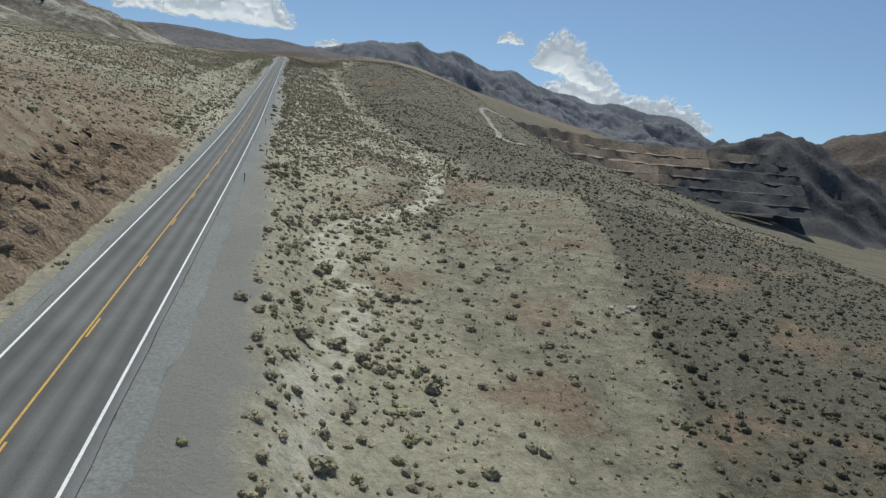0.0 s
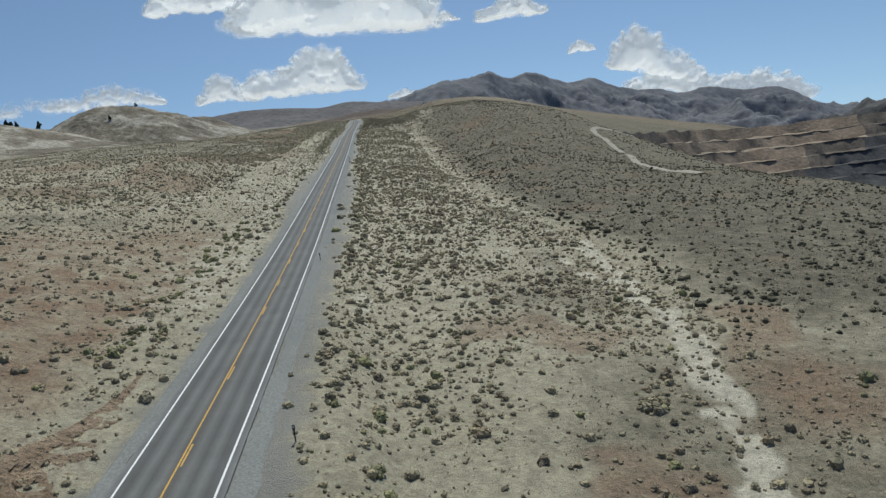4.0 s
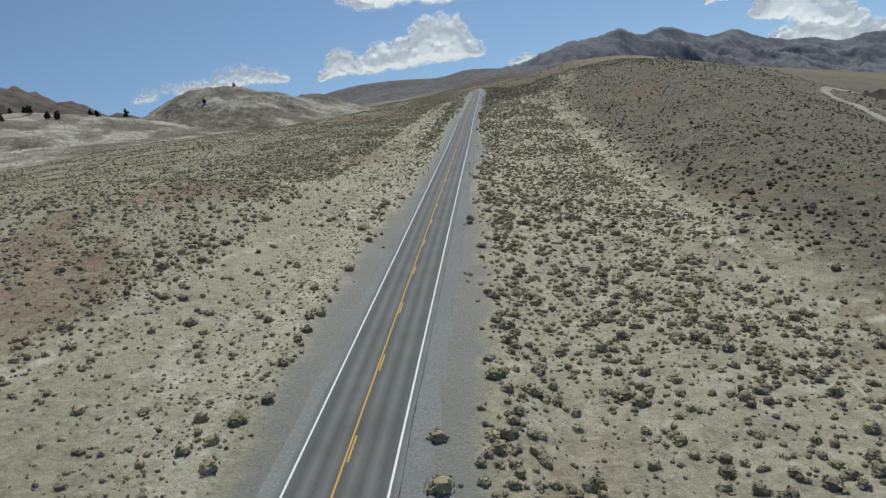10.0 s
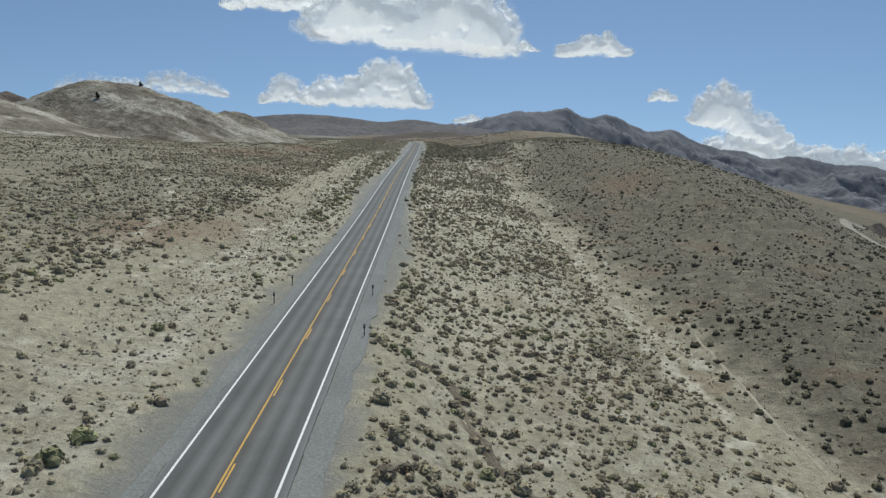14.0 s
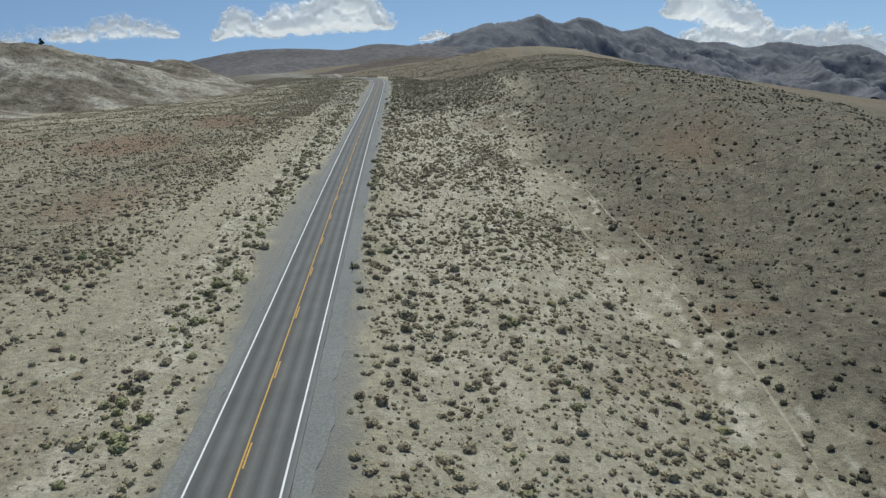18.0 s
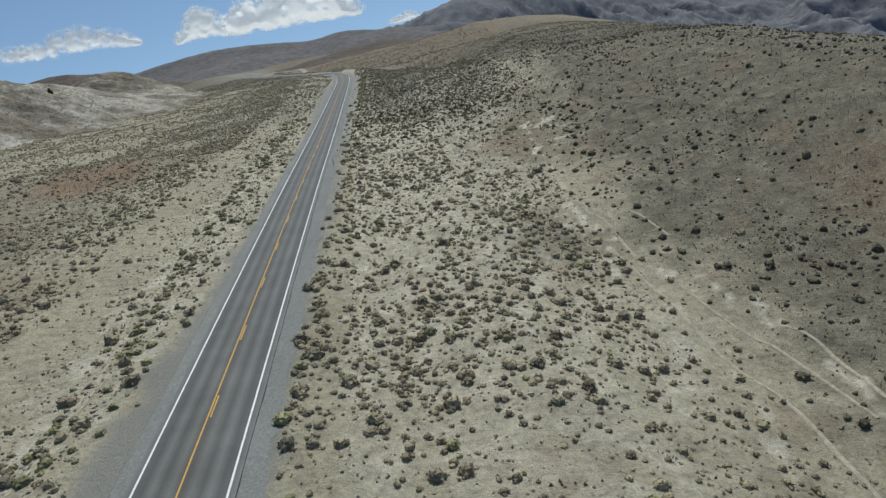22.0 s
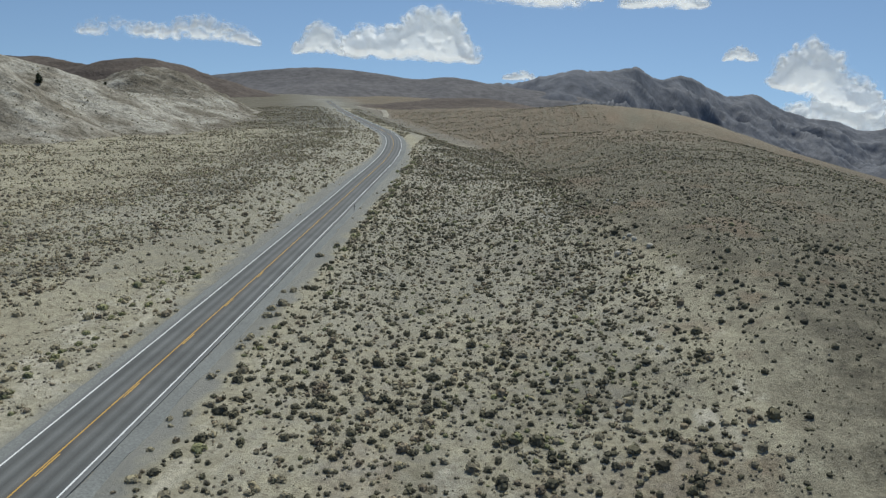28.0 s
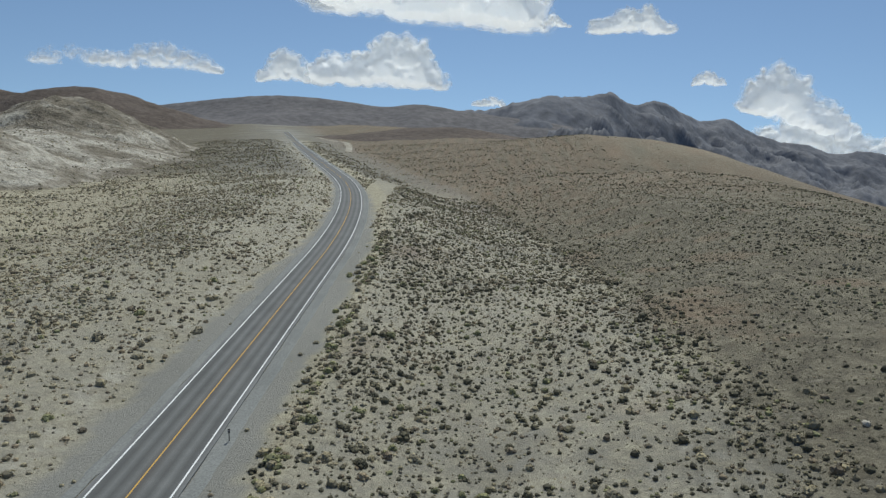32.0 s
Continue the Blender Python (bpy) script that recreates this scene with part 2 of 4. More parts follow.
# ---- the lie of the land ----
def curve(xs, ys):
    """A smooth line through a few stations."""
    xs, ys = np.array(xs, float), np.array(ys, float)
    m = np.gradient(ys, xs)

    def at(x):
        x = np.clip(x, xs[0], xs[-1])
        i = np.clip(np.searchsorted(xs, x) - 1, 0, len(xs) - 2)
        h = xs[i + 1] - xs[i]
        t = (x - xs[i]) / h
        return ((2 * t**3 - 3 * t**2 + 1) * ys[i] + (t**3 - 2 * t**2 + t) * h * m[i]
                + (-2 * t**3 + 3 * t**2) * ys[i + 1] + (t**3 - t**2) * h * m[i + 1])
    return at


road_z = curve([-250, -40, 40, 120, 200, 280, 360, 440, 520, 600, 680, 760, 845, 900, 950, 1000, 1090, 1193, 1325, 1470, 1615, 1700, 2500],
               [3, 2.2, 2.4, 2.6, 4, 6.9, 9.9, 12.9, 16.7, 19.8, 22.2, 25, 28.3, 30.1, 31.2, 31.6, 32.2, 33, 34.2, 36.5, 41, 43, 46])


def road_x(y):
    """The road runs straight along y and bends away to the left past 845."""
    y = np.asarray(y, float)
    q = np.clip(y - 845, 0, 185)
    return -0.00072 * q * q - 0.266 * np.clip(y - 1030, 0, None)


# height over the road, along lines that run beside it at these distances
WAY = [-200, 0, 100, 200, 300, 400, 500, 600, 700, 800, 900, 1050, 1300, 1900]
SIDE = [
    (-2600, [90, 90, 90, 90, 90, 80, 60, 40, 20, 10, 0, -10, -20, -40]),
    (-700, [81, 76, 65, 51, 41, 36, 33, 29, 29, 21, 11, 3, -3, -9]),
    (-300, [55.1, 51.1, 45.1, 35.1, 24.1, 17.1, 15.1, 13.1, 9.2, 4.2, -0.8, -2.8, -4.8, -7]),
    (-120, [29.8, 27.8, 24.8, 19.7, 16.7, 12.6, 10.6, 7.7, 3.8, -0.1, -3.1, -4.1, -3.2, -2.4]),
    (-60, [18, 17, 15, 11.5, 11.4, 7.8, 6.7, 4.3, 1, -1.3, -1.4, -0.4, -0, -0.2]),
    (-25, [10.4, 10.4, 9.1, 4, 4.3, 3.6, 2.5, 1.9, 0.7, 0.7, 0.9, 1.4, 0.9, 0.8]),
    (-13.5, [3.1, 3.2, 2.7, 1.4, 1.7, 1.4, 0.4, 0.4, 0, 0.4, 0.6, 0.5, 0.2, 0.1]),
    (-9, [0.3, 0.4, 1, 0.9, 1.1, 0.8, 0.3, 0.2, 0, -0.3, 0, 0, -0.1, -0.1]),
    (-4.2, [-0.12] * 14),
    (4.2, [-0.12] * 14),
    (10, [-0.8, -0.8, -0.8, -0.6, -1, -1.3, -0.8, -0.8, 0, 0.3, 0.2, 0.1, -0.3, -0.2]),
    (15, [-3.6, -3.9, -3.6, -2.4, -3, -3.1, -1.9, -1.7, 0.2, 0.7, 0.4, -0.2, -0.6, -0.3]),
    (25, [-5.2, -6.3, -4.8, -3.3, -4.3, -4.8, -2.8, -2, 0.1, -0.7, -1.2, -2.5, -2.6, -0.5]),
    (45, [-6.8, -7.5, -5.9, -6.2, -6.5, -9.4, -8.2, -3.8, 2.2, 1.4, -6.1, -4.9, -4.5, -1]),
    (70, [-9, -8.7, -5.5, -7.7, -8.9, -6.5, -8.3, -0.5, 8.1, 5.2, -4.5, -4.5, -5.1, -1]),
    (100, [-13.5, -12.3, -8.9, -9.5, -11.2, -8.6, -1, 6.1, 8.8, 6.4, 3.7, -0.2, -1.9, 1]),
    (150, [-23.4, -22.3, -19.2, -18.2, -17.5, -22, -15.1, -4.2, 0.4, 1.4, 2.6, 2.4, 1.4, 4]),
    (215, [-39.3, -38.3, -36.2, -35.3, -36.5, -39.8, -38.8, -33.6, -28.9, -22.5, -12.1, -4.4, 2.5, 4]),
    (330, [-90, -90, -90, -90, -90, -88, -86, -84, -80, -66, -46, -26, -6, -10]),
    (700, [-160, -160, -160, -160, -160, -160, -160, -160, -150, -140, -130, -110, -90, -100]),
    (2600, [-420] * 14),
]
SIDE_U = np.array([u for u, _ in SIDE], float)
SIDE_Z = [curve(WAY, zs) for _, zs in SIDE]


def fbm(x, y, scale, octaves=4, seed=0):
    """Smooth uneven waves, about -1 to 1."""
    out, amp, total = 0, 1.0, 0
    rng = np.random.RandomState(seed + 7)
    for _ in range(octaves):
        for _ in range(4):
            a, p, w = rng.uniform(0, 6.283), rng.uniform(0, 6.283), rng.uniform(0.7, 1.4)
            c, s = math.cos(a), math.sin(a)
            out = out + amp * np.sin((x * c + y * s) * 6.283 * w / scale + p + 1.3 * np.sin((x * s - y * c) * 4.1 * w / scale + 2 * p))
            total += amp
        scale, amp = scale * 0.47, amp * 0.5
    return out / total * 2.0


def smooth(a, b, v):
    t = np.clip((v - a) / (b - a), 0, 1)
    return t * t * (3 - 2 * t)


# knolls beside and ahead: x, y, height, breadth across, breadth along
KNOLLS = [
    (-30, 60, 3.0, 16, 30), (-45, 330, 3.0, 24, 30), (-60, 640, 3.5, 30, 30), (115, 830, 3, 30, 60),
    (150, 1010, 4, 60, 70), (125, 1340, 8, 70, 100), (215, 1310, 15, 85, 95), (-40, 1420, 4, 90, 60), (150, 1130, -7, 90, 50), (118, 400, -3, 28, 55), (155, 475, -3.5, 35, 65),
]


def land(x, y):
    x, y = np.asarray(x, float), np.asarray(y, float)
    u = x - road_x(y)
    lines = np.stack([f(y) for f in SIDE_Z])
    m = np.empty_like(lines)
    du = np.diff(SIDE_U)
    slope = np.diff(lines, axis=0) / du.reshape(-1, *([1] * x.ndim))
    m[1:-1] = np.where(slope[1:] * slope[:-1] > 0, 2 * slope[1:] * slope[:-1] / (slope[1:] + slope[:-1] + 1e-12), 0)
    m[0], m[-1] = slope[0], slope[-1]
    uc = np.clip(u, SIDE_U[0], SIDE_U[-1])
    i = np.clip(np.searchsorted(SIDE_U, uc) - 1, 0, len(SIDE_U) - 2)
    h = SIDE_U[i + 1] - SIDE_U[i]
    t = (uc - SIDE_U[i]) / h
    pick = lambda a, k: np.take_along_axis(a, k[None], 0)[0]
    z = ((2 * t**3 - 3 * t**2 + 1) * pick(lines, i) + (t**3 - 2 * t**2 + t) * h * pick(m, i)
         + (-2 * t**3 + 3 * t**2) * pick(lines, i + 1) + (t**3 - t**2) * h * pick(m, i + 1))
    z = z + road_z(y)
    off = np.abs(u)
    for kx, ky, kz, rx, ry in KNOLLS:
        z = z + kz * np.exp(-((x - kx) / rx) ** 2 - ((y - ky) / ry) ** 2) * smooth(8, 20, off)
    z = z + fbm(x, y, 70, 4) * 0.9 * smooth(10, 60, off) + fbm(x, y, 14, 3, 5) * 0.16 * smooth(8, 14, off)
    z = z + fbm(x, y, 420, 4, 9) * 14 * smooth(260, 900, off)
    return z


# ---- end of the land ----


# ---- mesh helpers ----
def mesh_of(name, verts, faces, mat, flat=False):
    """A mesh object from arrays: verts (n, 3), faces (m, 3 or 4)."""
    verts, faces = np.asarray(verts, np.float32), np.asarray(faces, np.int32)
    me = bpy.data.meshes.new(name)
    me.vertices.add(len(verts))
    me.vertices.foreach_set("co", verts.ravel())
    k = faces.shape[1]
    me.loops.add(faces.size)
    me.loops.foreach_set("vertex_index", faces.ravel())
    me.polygons.add(len(faces))
    me.polygons.foreach_set("loop_start", np.arange(0, faces.size, k, dtype=np.int32))
    me.polygons.foreach_set("use_smooth", np.full(len(faces), not flat))
    me.update(calc_edges=True)
    me.materials.append(mat)
    return me


def grid_faces(nx, ny):
    i = np.arange(nx * ny).reshape(ny, nx)
    return np.stack([i[:-1, :-1], i[:-1, 1:], i[1:, 1:], i[1:, :-1]], -1).reshape(-1, 4)


def part(name, me, parent, label=""):
    ob = new(name, me)
    ob.parent = parent
    if label:
        tagged(ob, label)
    return ob


def spread(lo, a, b, hi, step, grow=1.13):
    """Even steps from a to b, then growing ones out to lo and hi."""
    out = list(np.arange(a, b + 0.01, step))
    s, v = step, b
    while v < hi:
        s *= grow
        v += s
        out.append(v)
    s, v = step, a
    while v > lo:
        s *= grow
        v -= s
        out.insert(0, v)
    return np.array(out)


# ---- the soil map: washes, tracks, gravel slopes, red earth ----
def near_line(x, y, pts, width):
    """1 on a line through pts, fading to 0 at width."""
    best = np.full(np.shape(x), 1e9)
    for (ax, ay), (bx, by) in zip(pts[:-1], pts[1:]):
        dx, dy = bx - ax, by - ay
        t = np.clip(((x - ax) * dx + (y - ay) * dy) / (dx * dx + dy * dy), 0, 1)
        best = np.minimum(best, np.hypot(x - ax - t * dx, y - ay - t * dy))
    return 1 - smooth(width * 0.35, width, best)


WASHES = [
    ([(16, 18), (12.2, 26.1), (13.9, 37.3), (17.1, 50.2), (18.3, 63.2), (16.5, 68.2), (15.6, 75.1), (18.3, 91.3), (26.8, 103.7), (33.2, 114.3), (40.4, 132.5), (45.5, 156.6), (50.9, 211.3)], 4.2, 1.45),
    ([(46.1, 176.6), (43.4, 190.5), (45.1, 201.6), (46.5, 214.3), (48, 248.3), (42, 281.8), (39.7, 334.8), (41.8, 422.6), (41.9, 479.3)], 3.6, 0.62),
    ([(11.4, 165.4), (13.3, 184.2), (12.5, 198.1), (11.1, 210.5), (11, 256.5)], 2.2, 0.7),
    ([(39.2, 306.9), (40.5, 351.9), (43.9, 395), (41.8, 422.6), (48.4, 478.2)], 2.6, 0.8),
    ([(12.9, 462.8), (22, 467.2), (33.2, 472.6)], 2.0, 0.8),
    ([(24, 493.2), (36.9, 502)], 2.4, 0.7),
    ([(46.4, 467.6), (43.3, 483.9), (41.8, 502.4), (39.7, 529.3), (40.3, 552.5), (43.5, 589), (47.1, 633.3)], 2.0, 0.85),
    ([(43.7, 549), (48.2, 545.2), (49.2, 535.4), (50.5, 526.7), (48.4, 512.5)], 1.7, 0.85),
    ([(42.5, 552.9), (41.8, 546.2), (42.8, 534.9), (41.3, 523.8)], 1.7, 0.8),
    ([(29.6, 531.8), (27.6, 538.8), (31.4, 548.1), (29.6, 558.1)], 1.5, 0.8),
    ([(-75, 329), (-60, 330), (-57.4, 361), (-26.2, 345.4), (-9, 351.2)], 2.0, 0.85),
    ([(-32.8, 242.2), (-28.3, 264.3), (-26, 287), (-18.4, 309.6), (-11.1, 341.9), (-10.1, 379.6)], 2.4, 0.7),
    ([(-26.3, 349.1), (-26.9, 377.4), (-31.5, 413.6), (-46.7, 454.8)], 2.2, 0.6),
    ([(-17.2, 408.3), (-10.7, 437.7), (-15.4, 493.5), (-14.4, 550.8), (-11, 619.5), (-13.6, 697.9)], 3.0, 0.65),
    ([(-12.4, 739.6), (-12.5, 795.6), (-11.7, 856.5), (-15.9, 917.4), (-24.1, 985.4)], 4.5, 0.8),
    ([(-42.2, 713.3), (-32.4, 776.3), (-34.1, 857.5)], 2.0, 0.6),
    ([(11.1, 466.6), (11.3, 534.3), (11.1, 590.7), (11.9, 660.4)], 2.5, 0.5),
    ([(54.2, 661.5), (50.2, 717.9), (48, 788.5), (44.9, 888.4), (42, 920)], 4.0, 0.55),
    ([(28.5, 600), (28.1, 643), (32.3, 676.3)], 3.0, 0.4),
]


# breadth of the grey roadside gravel along the way
GREY_R = curve([-200, 110, 145, 190, 260, 300, 366, 400, 500, 560, 700, 780, 830, 910, 1700], [8.6, 8.6, 7.5, 8, 8.8, 8.5, 6.2, 8, 6, 6.8, 8, 8.8, 9.3, 7, 6.5])
GREY_L = curve([-200, 150, 235, 265, 370, 430, 490, 520, 560, 700, 770, 800, 850, 1000, 1700], [5.5, 5.5, 6.2, 7.6, 6.4, 5.4, 8, 8, 6.2, 6.2, 8.9, 8.9, 7.2, 6.5, 6.5])
# where the dark gravel slope begins
SLOPE = curve([-200, 20, 60, 150, 200, 260, 320, 480, 600, 640, 690, 750, 860, 960, 1700], [34, 38, 46, 52, 57, 51, 48, 49, 50, 56, 63, 52, 51, 45, 40])


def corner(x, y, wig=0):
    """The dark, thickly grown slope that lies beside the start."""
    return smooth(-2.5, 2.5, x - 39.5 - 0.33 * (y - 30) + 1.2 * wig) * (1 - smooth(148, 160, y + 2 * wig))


def soil(x, y):
    """Shares of pale sand, dark gravel, red earth and grey roadside gravel."""
    u = x - road_x(y)
    blot, wig, nub = fbm(x, y, 55, 4, 31), fbm(x, y, 9, 3, 21), fbm(x, y, 6, 3, 27)
    pale = np.zeros(np.shape(x))
    for pts, width, amount in WASHES:
        pale = np.maximum(pale, (0.05 + 0.95 * amount) * near_line(x + 1.5 * wig, y + 1.5 * wig, pts, width * 0.5) * (0.75 + 0.8 * nub))
    # thin braided streaks that run down beside the road and along the foot of the slope
    vein = 1 - smooth(0.03, 0.13, np.abs(fbm(x * 1.0 + 1.2 * wig, y * 0.22, 11, 2, 41)))
    foot = smooth(-15, -4, u - SLOPE(y)) * (1 - smooth(-1, 4, u - SLOPE(y))) * smooth(230, 300, y)
    verge = smooth(9, 11, -u) * (1 - smooth(16, 30, -u)) * smooth(200, 260, y) + smooth(8, 10, u) * (1 - smooth(14, 20, u)) * smooth(420, 500, y)
    pale = np.maximum(pale, vein * (0.8 * foot + 0.78 * verge) * smooth(-0.6, 0.3, blot))
    flat = smooth(8, 11, u) * (1 - smooth(-16, -2, u - SLOPE(y) + 4 * blot))
    pale = np.maximum(pale, flat * (0.36 + 0.16 * nub + 0.12 * smooth(420, 560, y) - 0.2 * smooth(640, 700, y)) * smooth(100, 200, y))
    pale = np.maximum(pale, (0.4 + 0.22 * nub) * smooth(5, 7, -u) * (1 - smooth(14, 21, -u + 3 * wig)) * smooth(690, 760, y))
    pale = np.maximum(pale, (0.44 + 0.2 * nub) * smooth(4, 6, -u) * (1 - smooth(12, 22, -u + 3 * wig)) * smooth(120, 190, y))
    pale = np.maximum(pale, 0.22 * smooth(0.1, 0.7, nub) + 0.14 * smooth(40, 70, -u) * smooth(0, 0.6, fbm(x, y, 23, 3, 44)))
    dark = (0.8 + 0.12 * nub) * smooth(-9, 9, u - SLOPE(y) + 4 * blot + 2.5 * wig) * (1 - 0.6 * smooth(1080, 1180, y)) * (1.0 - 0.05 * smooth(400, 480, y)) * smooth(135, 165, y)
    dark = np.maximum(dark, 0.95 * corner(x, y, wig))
    dark = np.maximum(dark, 0.25 * smooth(14, 20, u) * (1 - smooth(52, 60, u)) * smooth(650, 690, y + 10 * blot) * (1 - smooth(760, 800, y)))
    dark = np.maximum(dark, (0.46 + 0.22 * nub) * (1 - 0.5 * smooth(600, 700, y)) * smooth(18, 42, -u + 5 * blot) * smooth(260, 400, y))
    dark = np.maximum(dark, (0.52 + 0.15 * nub) * smooth(24, 34, u) * (1 - smooth(140, 165, y)))
    dark = np.maximum(dark, 0.5 * smooth(0.15, 0.7, blot) * smooth(18, 30, np.abs(u)))
    dark = np.maximum(dark, 0.5 * smooth(200, 400, np.abs(u)) + 0.65 * smooth(1400, 1480, y))
    dark = np.maximum(dark, (0.5 + 0.2 * nub) * smooth(25, 32, u) * smooth(585, 605, y + 6 * blot) * (1 - smooth(650, 680, y)))
    dark = np.maximum(dark, (0.86 + 0.15 * nub) * smooth(960, 1060, y) * smooth(8, 14, np.abs(u)))
    dark = dark * (1 - 0.35 * np.exp(-((x - 215) / 95) ** 2 - ((y - 1300) / 100) ** 2))
    red = (0.66 + 0.3 * wig) * smooth(8, 16, -u) * (1 - smooth(60, 120, -u)) * (1 - smooth(170, 270, y + 25 * blot))
    red = np.maximum(red, 0.62 * smooth(22, 36, -u) * (1 - smooth(50, 90, -u)) * smooth(230, 250, y) * (1 - smooth(330, 380, y)) * smooth(-0.4, 0.3, blot))
    for rx, ry, r, amount in ((-46, 632, 11, 1.3), (-62, 584, 14, 1.3), (-28.1, 397.6, 10, 0.7), (-20, 429.1, 9, 0.4), (17.3, 855.3, 6, 0.75), (40.1, 621.7, 9, 0.6), (34.7, 591.8, 5, 0.5), (80.4, 549, 13, 0.6), (49.9, 139.4, 7, 0.75), (23.2, 113.3, 6, 0.65), (-98, 591, 18, 0.6),
                              (54.5, 341.8, 8, 0.6), (15.5, 248.6, 5, 0.5), (-39.7, 507.5, 12, 0.7), (-23.2, 405.4, 8, 0.6), (55.6, 505, 6, 0.45), (59.2, 809.3, 9, 0.5), (14.3, 798.4, 4, 0.5), (8.7, 103.8, 2.2, 0.7), (8.6, 118.2, 1.8, 0.7), (-36.9, 554.4, 14, 0.5), (-80, 316, 16, 0.7), (58.9, 112.2, 8, 0.4)):
        red = np.maximum(red, amount * np.exp(-((x + wig - rx) / r) ** 2 - ((y + wig - ry) / r / 1.6) ** 2))
    red = np.maximum(red, (0.36 + 0.2 * wig) * smooth(880, 1000, y) * smooth(20, 45, u))
    gold = smooth(0.25, 0.8, fbm(x, y, 33, 3, 61)) * smooth(14, 24, u) * (0.4 + 0.2 * (1 - smooth(150, 190, y)))
    red = np.maximum(red, gold)
    edge = np.where(u > 0, GREY_R(y), GREY_L(y)) + 0.9 * wig + 0.5 * nub
    grey = 1 - smooth(-1.8, 1.6, np.abs(u) - edge)
    grey = np.maximum(grey, 0.38 * smooth(680, 740, y + 12 * blot) * smooth(6, 9, -u) * (1 - smooth(40, 80, -u)))
    grey = np.maximum(grey, 0.4 * smooth(640, 720, y + 12 * blot) * smooth(9, 13, u) * (1 - smooth(48, 60, u)))
    return np.clip(pale, 0, 1) * (1 - grey), np.clip(dark, 0, 1), np.clip(red, 0, 1), grey


GX = spread(-2600, -38, 90, 2600, 0.95, 1.12)
GY = spread(-260, 40, 940, 4300, 1.5, 1.08)
gx, gy = np.meshgrid(GX, GY)
gz = land(gx, gy)
me = mesh_of("ground", np.stack([gx, gy, gz], -1).reshape(-1, 3), grid_faces(len(GX), len(GY)), M_ground)
ca = me.color_attributes.new("soil", "FLOAT_COLOR", "POINT")
ca.data.foreach_set("color", np.stack(soil(gx, gy), -1).astype(np.float32).ravel())
ground = tagged(new("ground", me), "tan gravelly desert ground with pale washes and dark slopes", "ground", kind="structure")


# ---- the road ----
def ribbon(name, u0, u1, y0, y1, top, mat, thick=0.06, step=4.0, cols=2, edge=0.0, seed=0, sink=0):
    """A slab that follows the road between two side lines; edge roughens its sides."""
    ys = np.arange(y0, y1 + 0.001, step) if y1 - y0 > step else np.array([y0, y1])
    us = np.linspace(u0, u1, cols)
    U, Y = np.meshgrid(us, ys)
    if edge:
        U[:, 0] += edge * (fbm(Y[:, 0], 0 * Y[:, 0], 13, 4, seed) + fbm(Y[:, 0], 0 * Y[:, 0], 3, 2, seed + 4) * 0.5)
        U[:, -1] += edge * (fbm(Y[:, 0], 0 * Y[:, 0], 17, 4, seed + 1) + fbm(Y[:, 0], 0 * Y[:, 0], 3, 2, seed + 5) * 0.5)
    X, Z = U + road_x(Y), road_z(Y) + top
    if sink:
        Z = np.maximum(land(X, Y), road_z(Y) - 0.12) + 0.05
        Z[:, 0 if sink < 0 else -1] -= 0.12
    n = len(ys)
    topv = np.stack([X, Y, Z], -1).reshape(-1, 3)
    low = topv - np.array([0, 0, thick])
    f = grid_faces(cols, n)
    i = np.arange(n * cols).reshape(n, cols)
    k = n * cols
    sides = [np.stack([i[:-1, 0], i[1:, 0], i[1:, 0] + k, i[:-1, 0] + k], -1), np.stack([i[1:, -1], i[:-1, -1], i[:-1, -1] + k, i[1:, -1] + k], -1),
             np.stack([i[0, 1:], i[0, :-1], i[0, :-1] + k, i[0, 1:] + k], -1), np.stack([i[-1, :-1], i[-1, 1:], i[-1, 1:] + k, i[-1, :-1] + k], -1)]
    me = mesh_of(name, np.concatenate([topv, low]), np.concatenate([f, *sides]), mat, flat=True)
    uv = me.uv_layers.new(name="across")
    vi = np.empty(len(me.loops), np.int32)
    me.loops.foreach_get("vertex_index", vi)
    across = np.tile(np.linspace(0, 1, cols), n)
    along = np.repeat(ys, cols) * 0.1
    uv.data.foreach_set("uv", np.stack([np.tile(across, 2)[vi], np.tile(along, 2)[vi]], -1).astype(np.float32).ravel())
    return me


road = tagged(new("road", ribbon("road", -3.9, 3.9, -150, 1620, 0.06, M_road, 0.2, cols=9, edge=0.06, seed=3)),
              "weathered grey two-lane asphalt road with white edge lines", "road", kind="structure")
part("edge_line", ribbon("edge_line", -3.43, -3.27, -150, 1620, 0.066, M_white, 0.02), road, "white painted edge line")
part("edge_line", ribbon("edge_line", 3.27, 3.43, -150, 1620, 0.066, M_white, 0.02), road, "white painted edge line")
part("centre_line", ribbon("centre_line", -0.17, -0.04, -150, 1620, 0.066, M_yellow, 0.02), road, "solid yellow centre line")
for y0 in [5.0 + 15.7 * k for k in range(-2, 10)] + [166.7 + 13.75 * k for k in range(41)]:
    part("centre_dash", ribbon("centre_dash", 0.06, 0.19, y0, y0 + 3.3, 0.066, M_yellow, 0.02, step=1.65), road, "yellow centre dash")
for side, far in ((-1, -5.3), (1, 5.7)):
    a, b = sorted((side * 3.85, far))
    tagged(new("shoulder", ribbon("shoulder", a, b, -150, 1500, 0.02, M_shoulder, 0.25, step=1.2, cols=6, edge=0.3, seed=11 + side, sink=side)),
           "grey compacted gravel road shoulder", "shoulder", kind="structure")


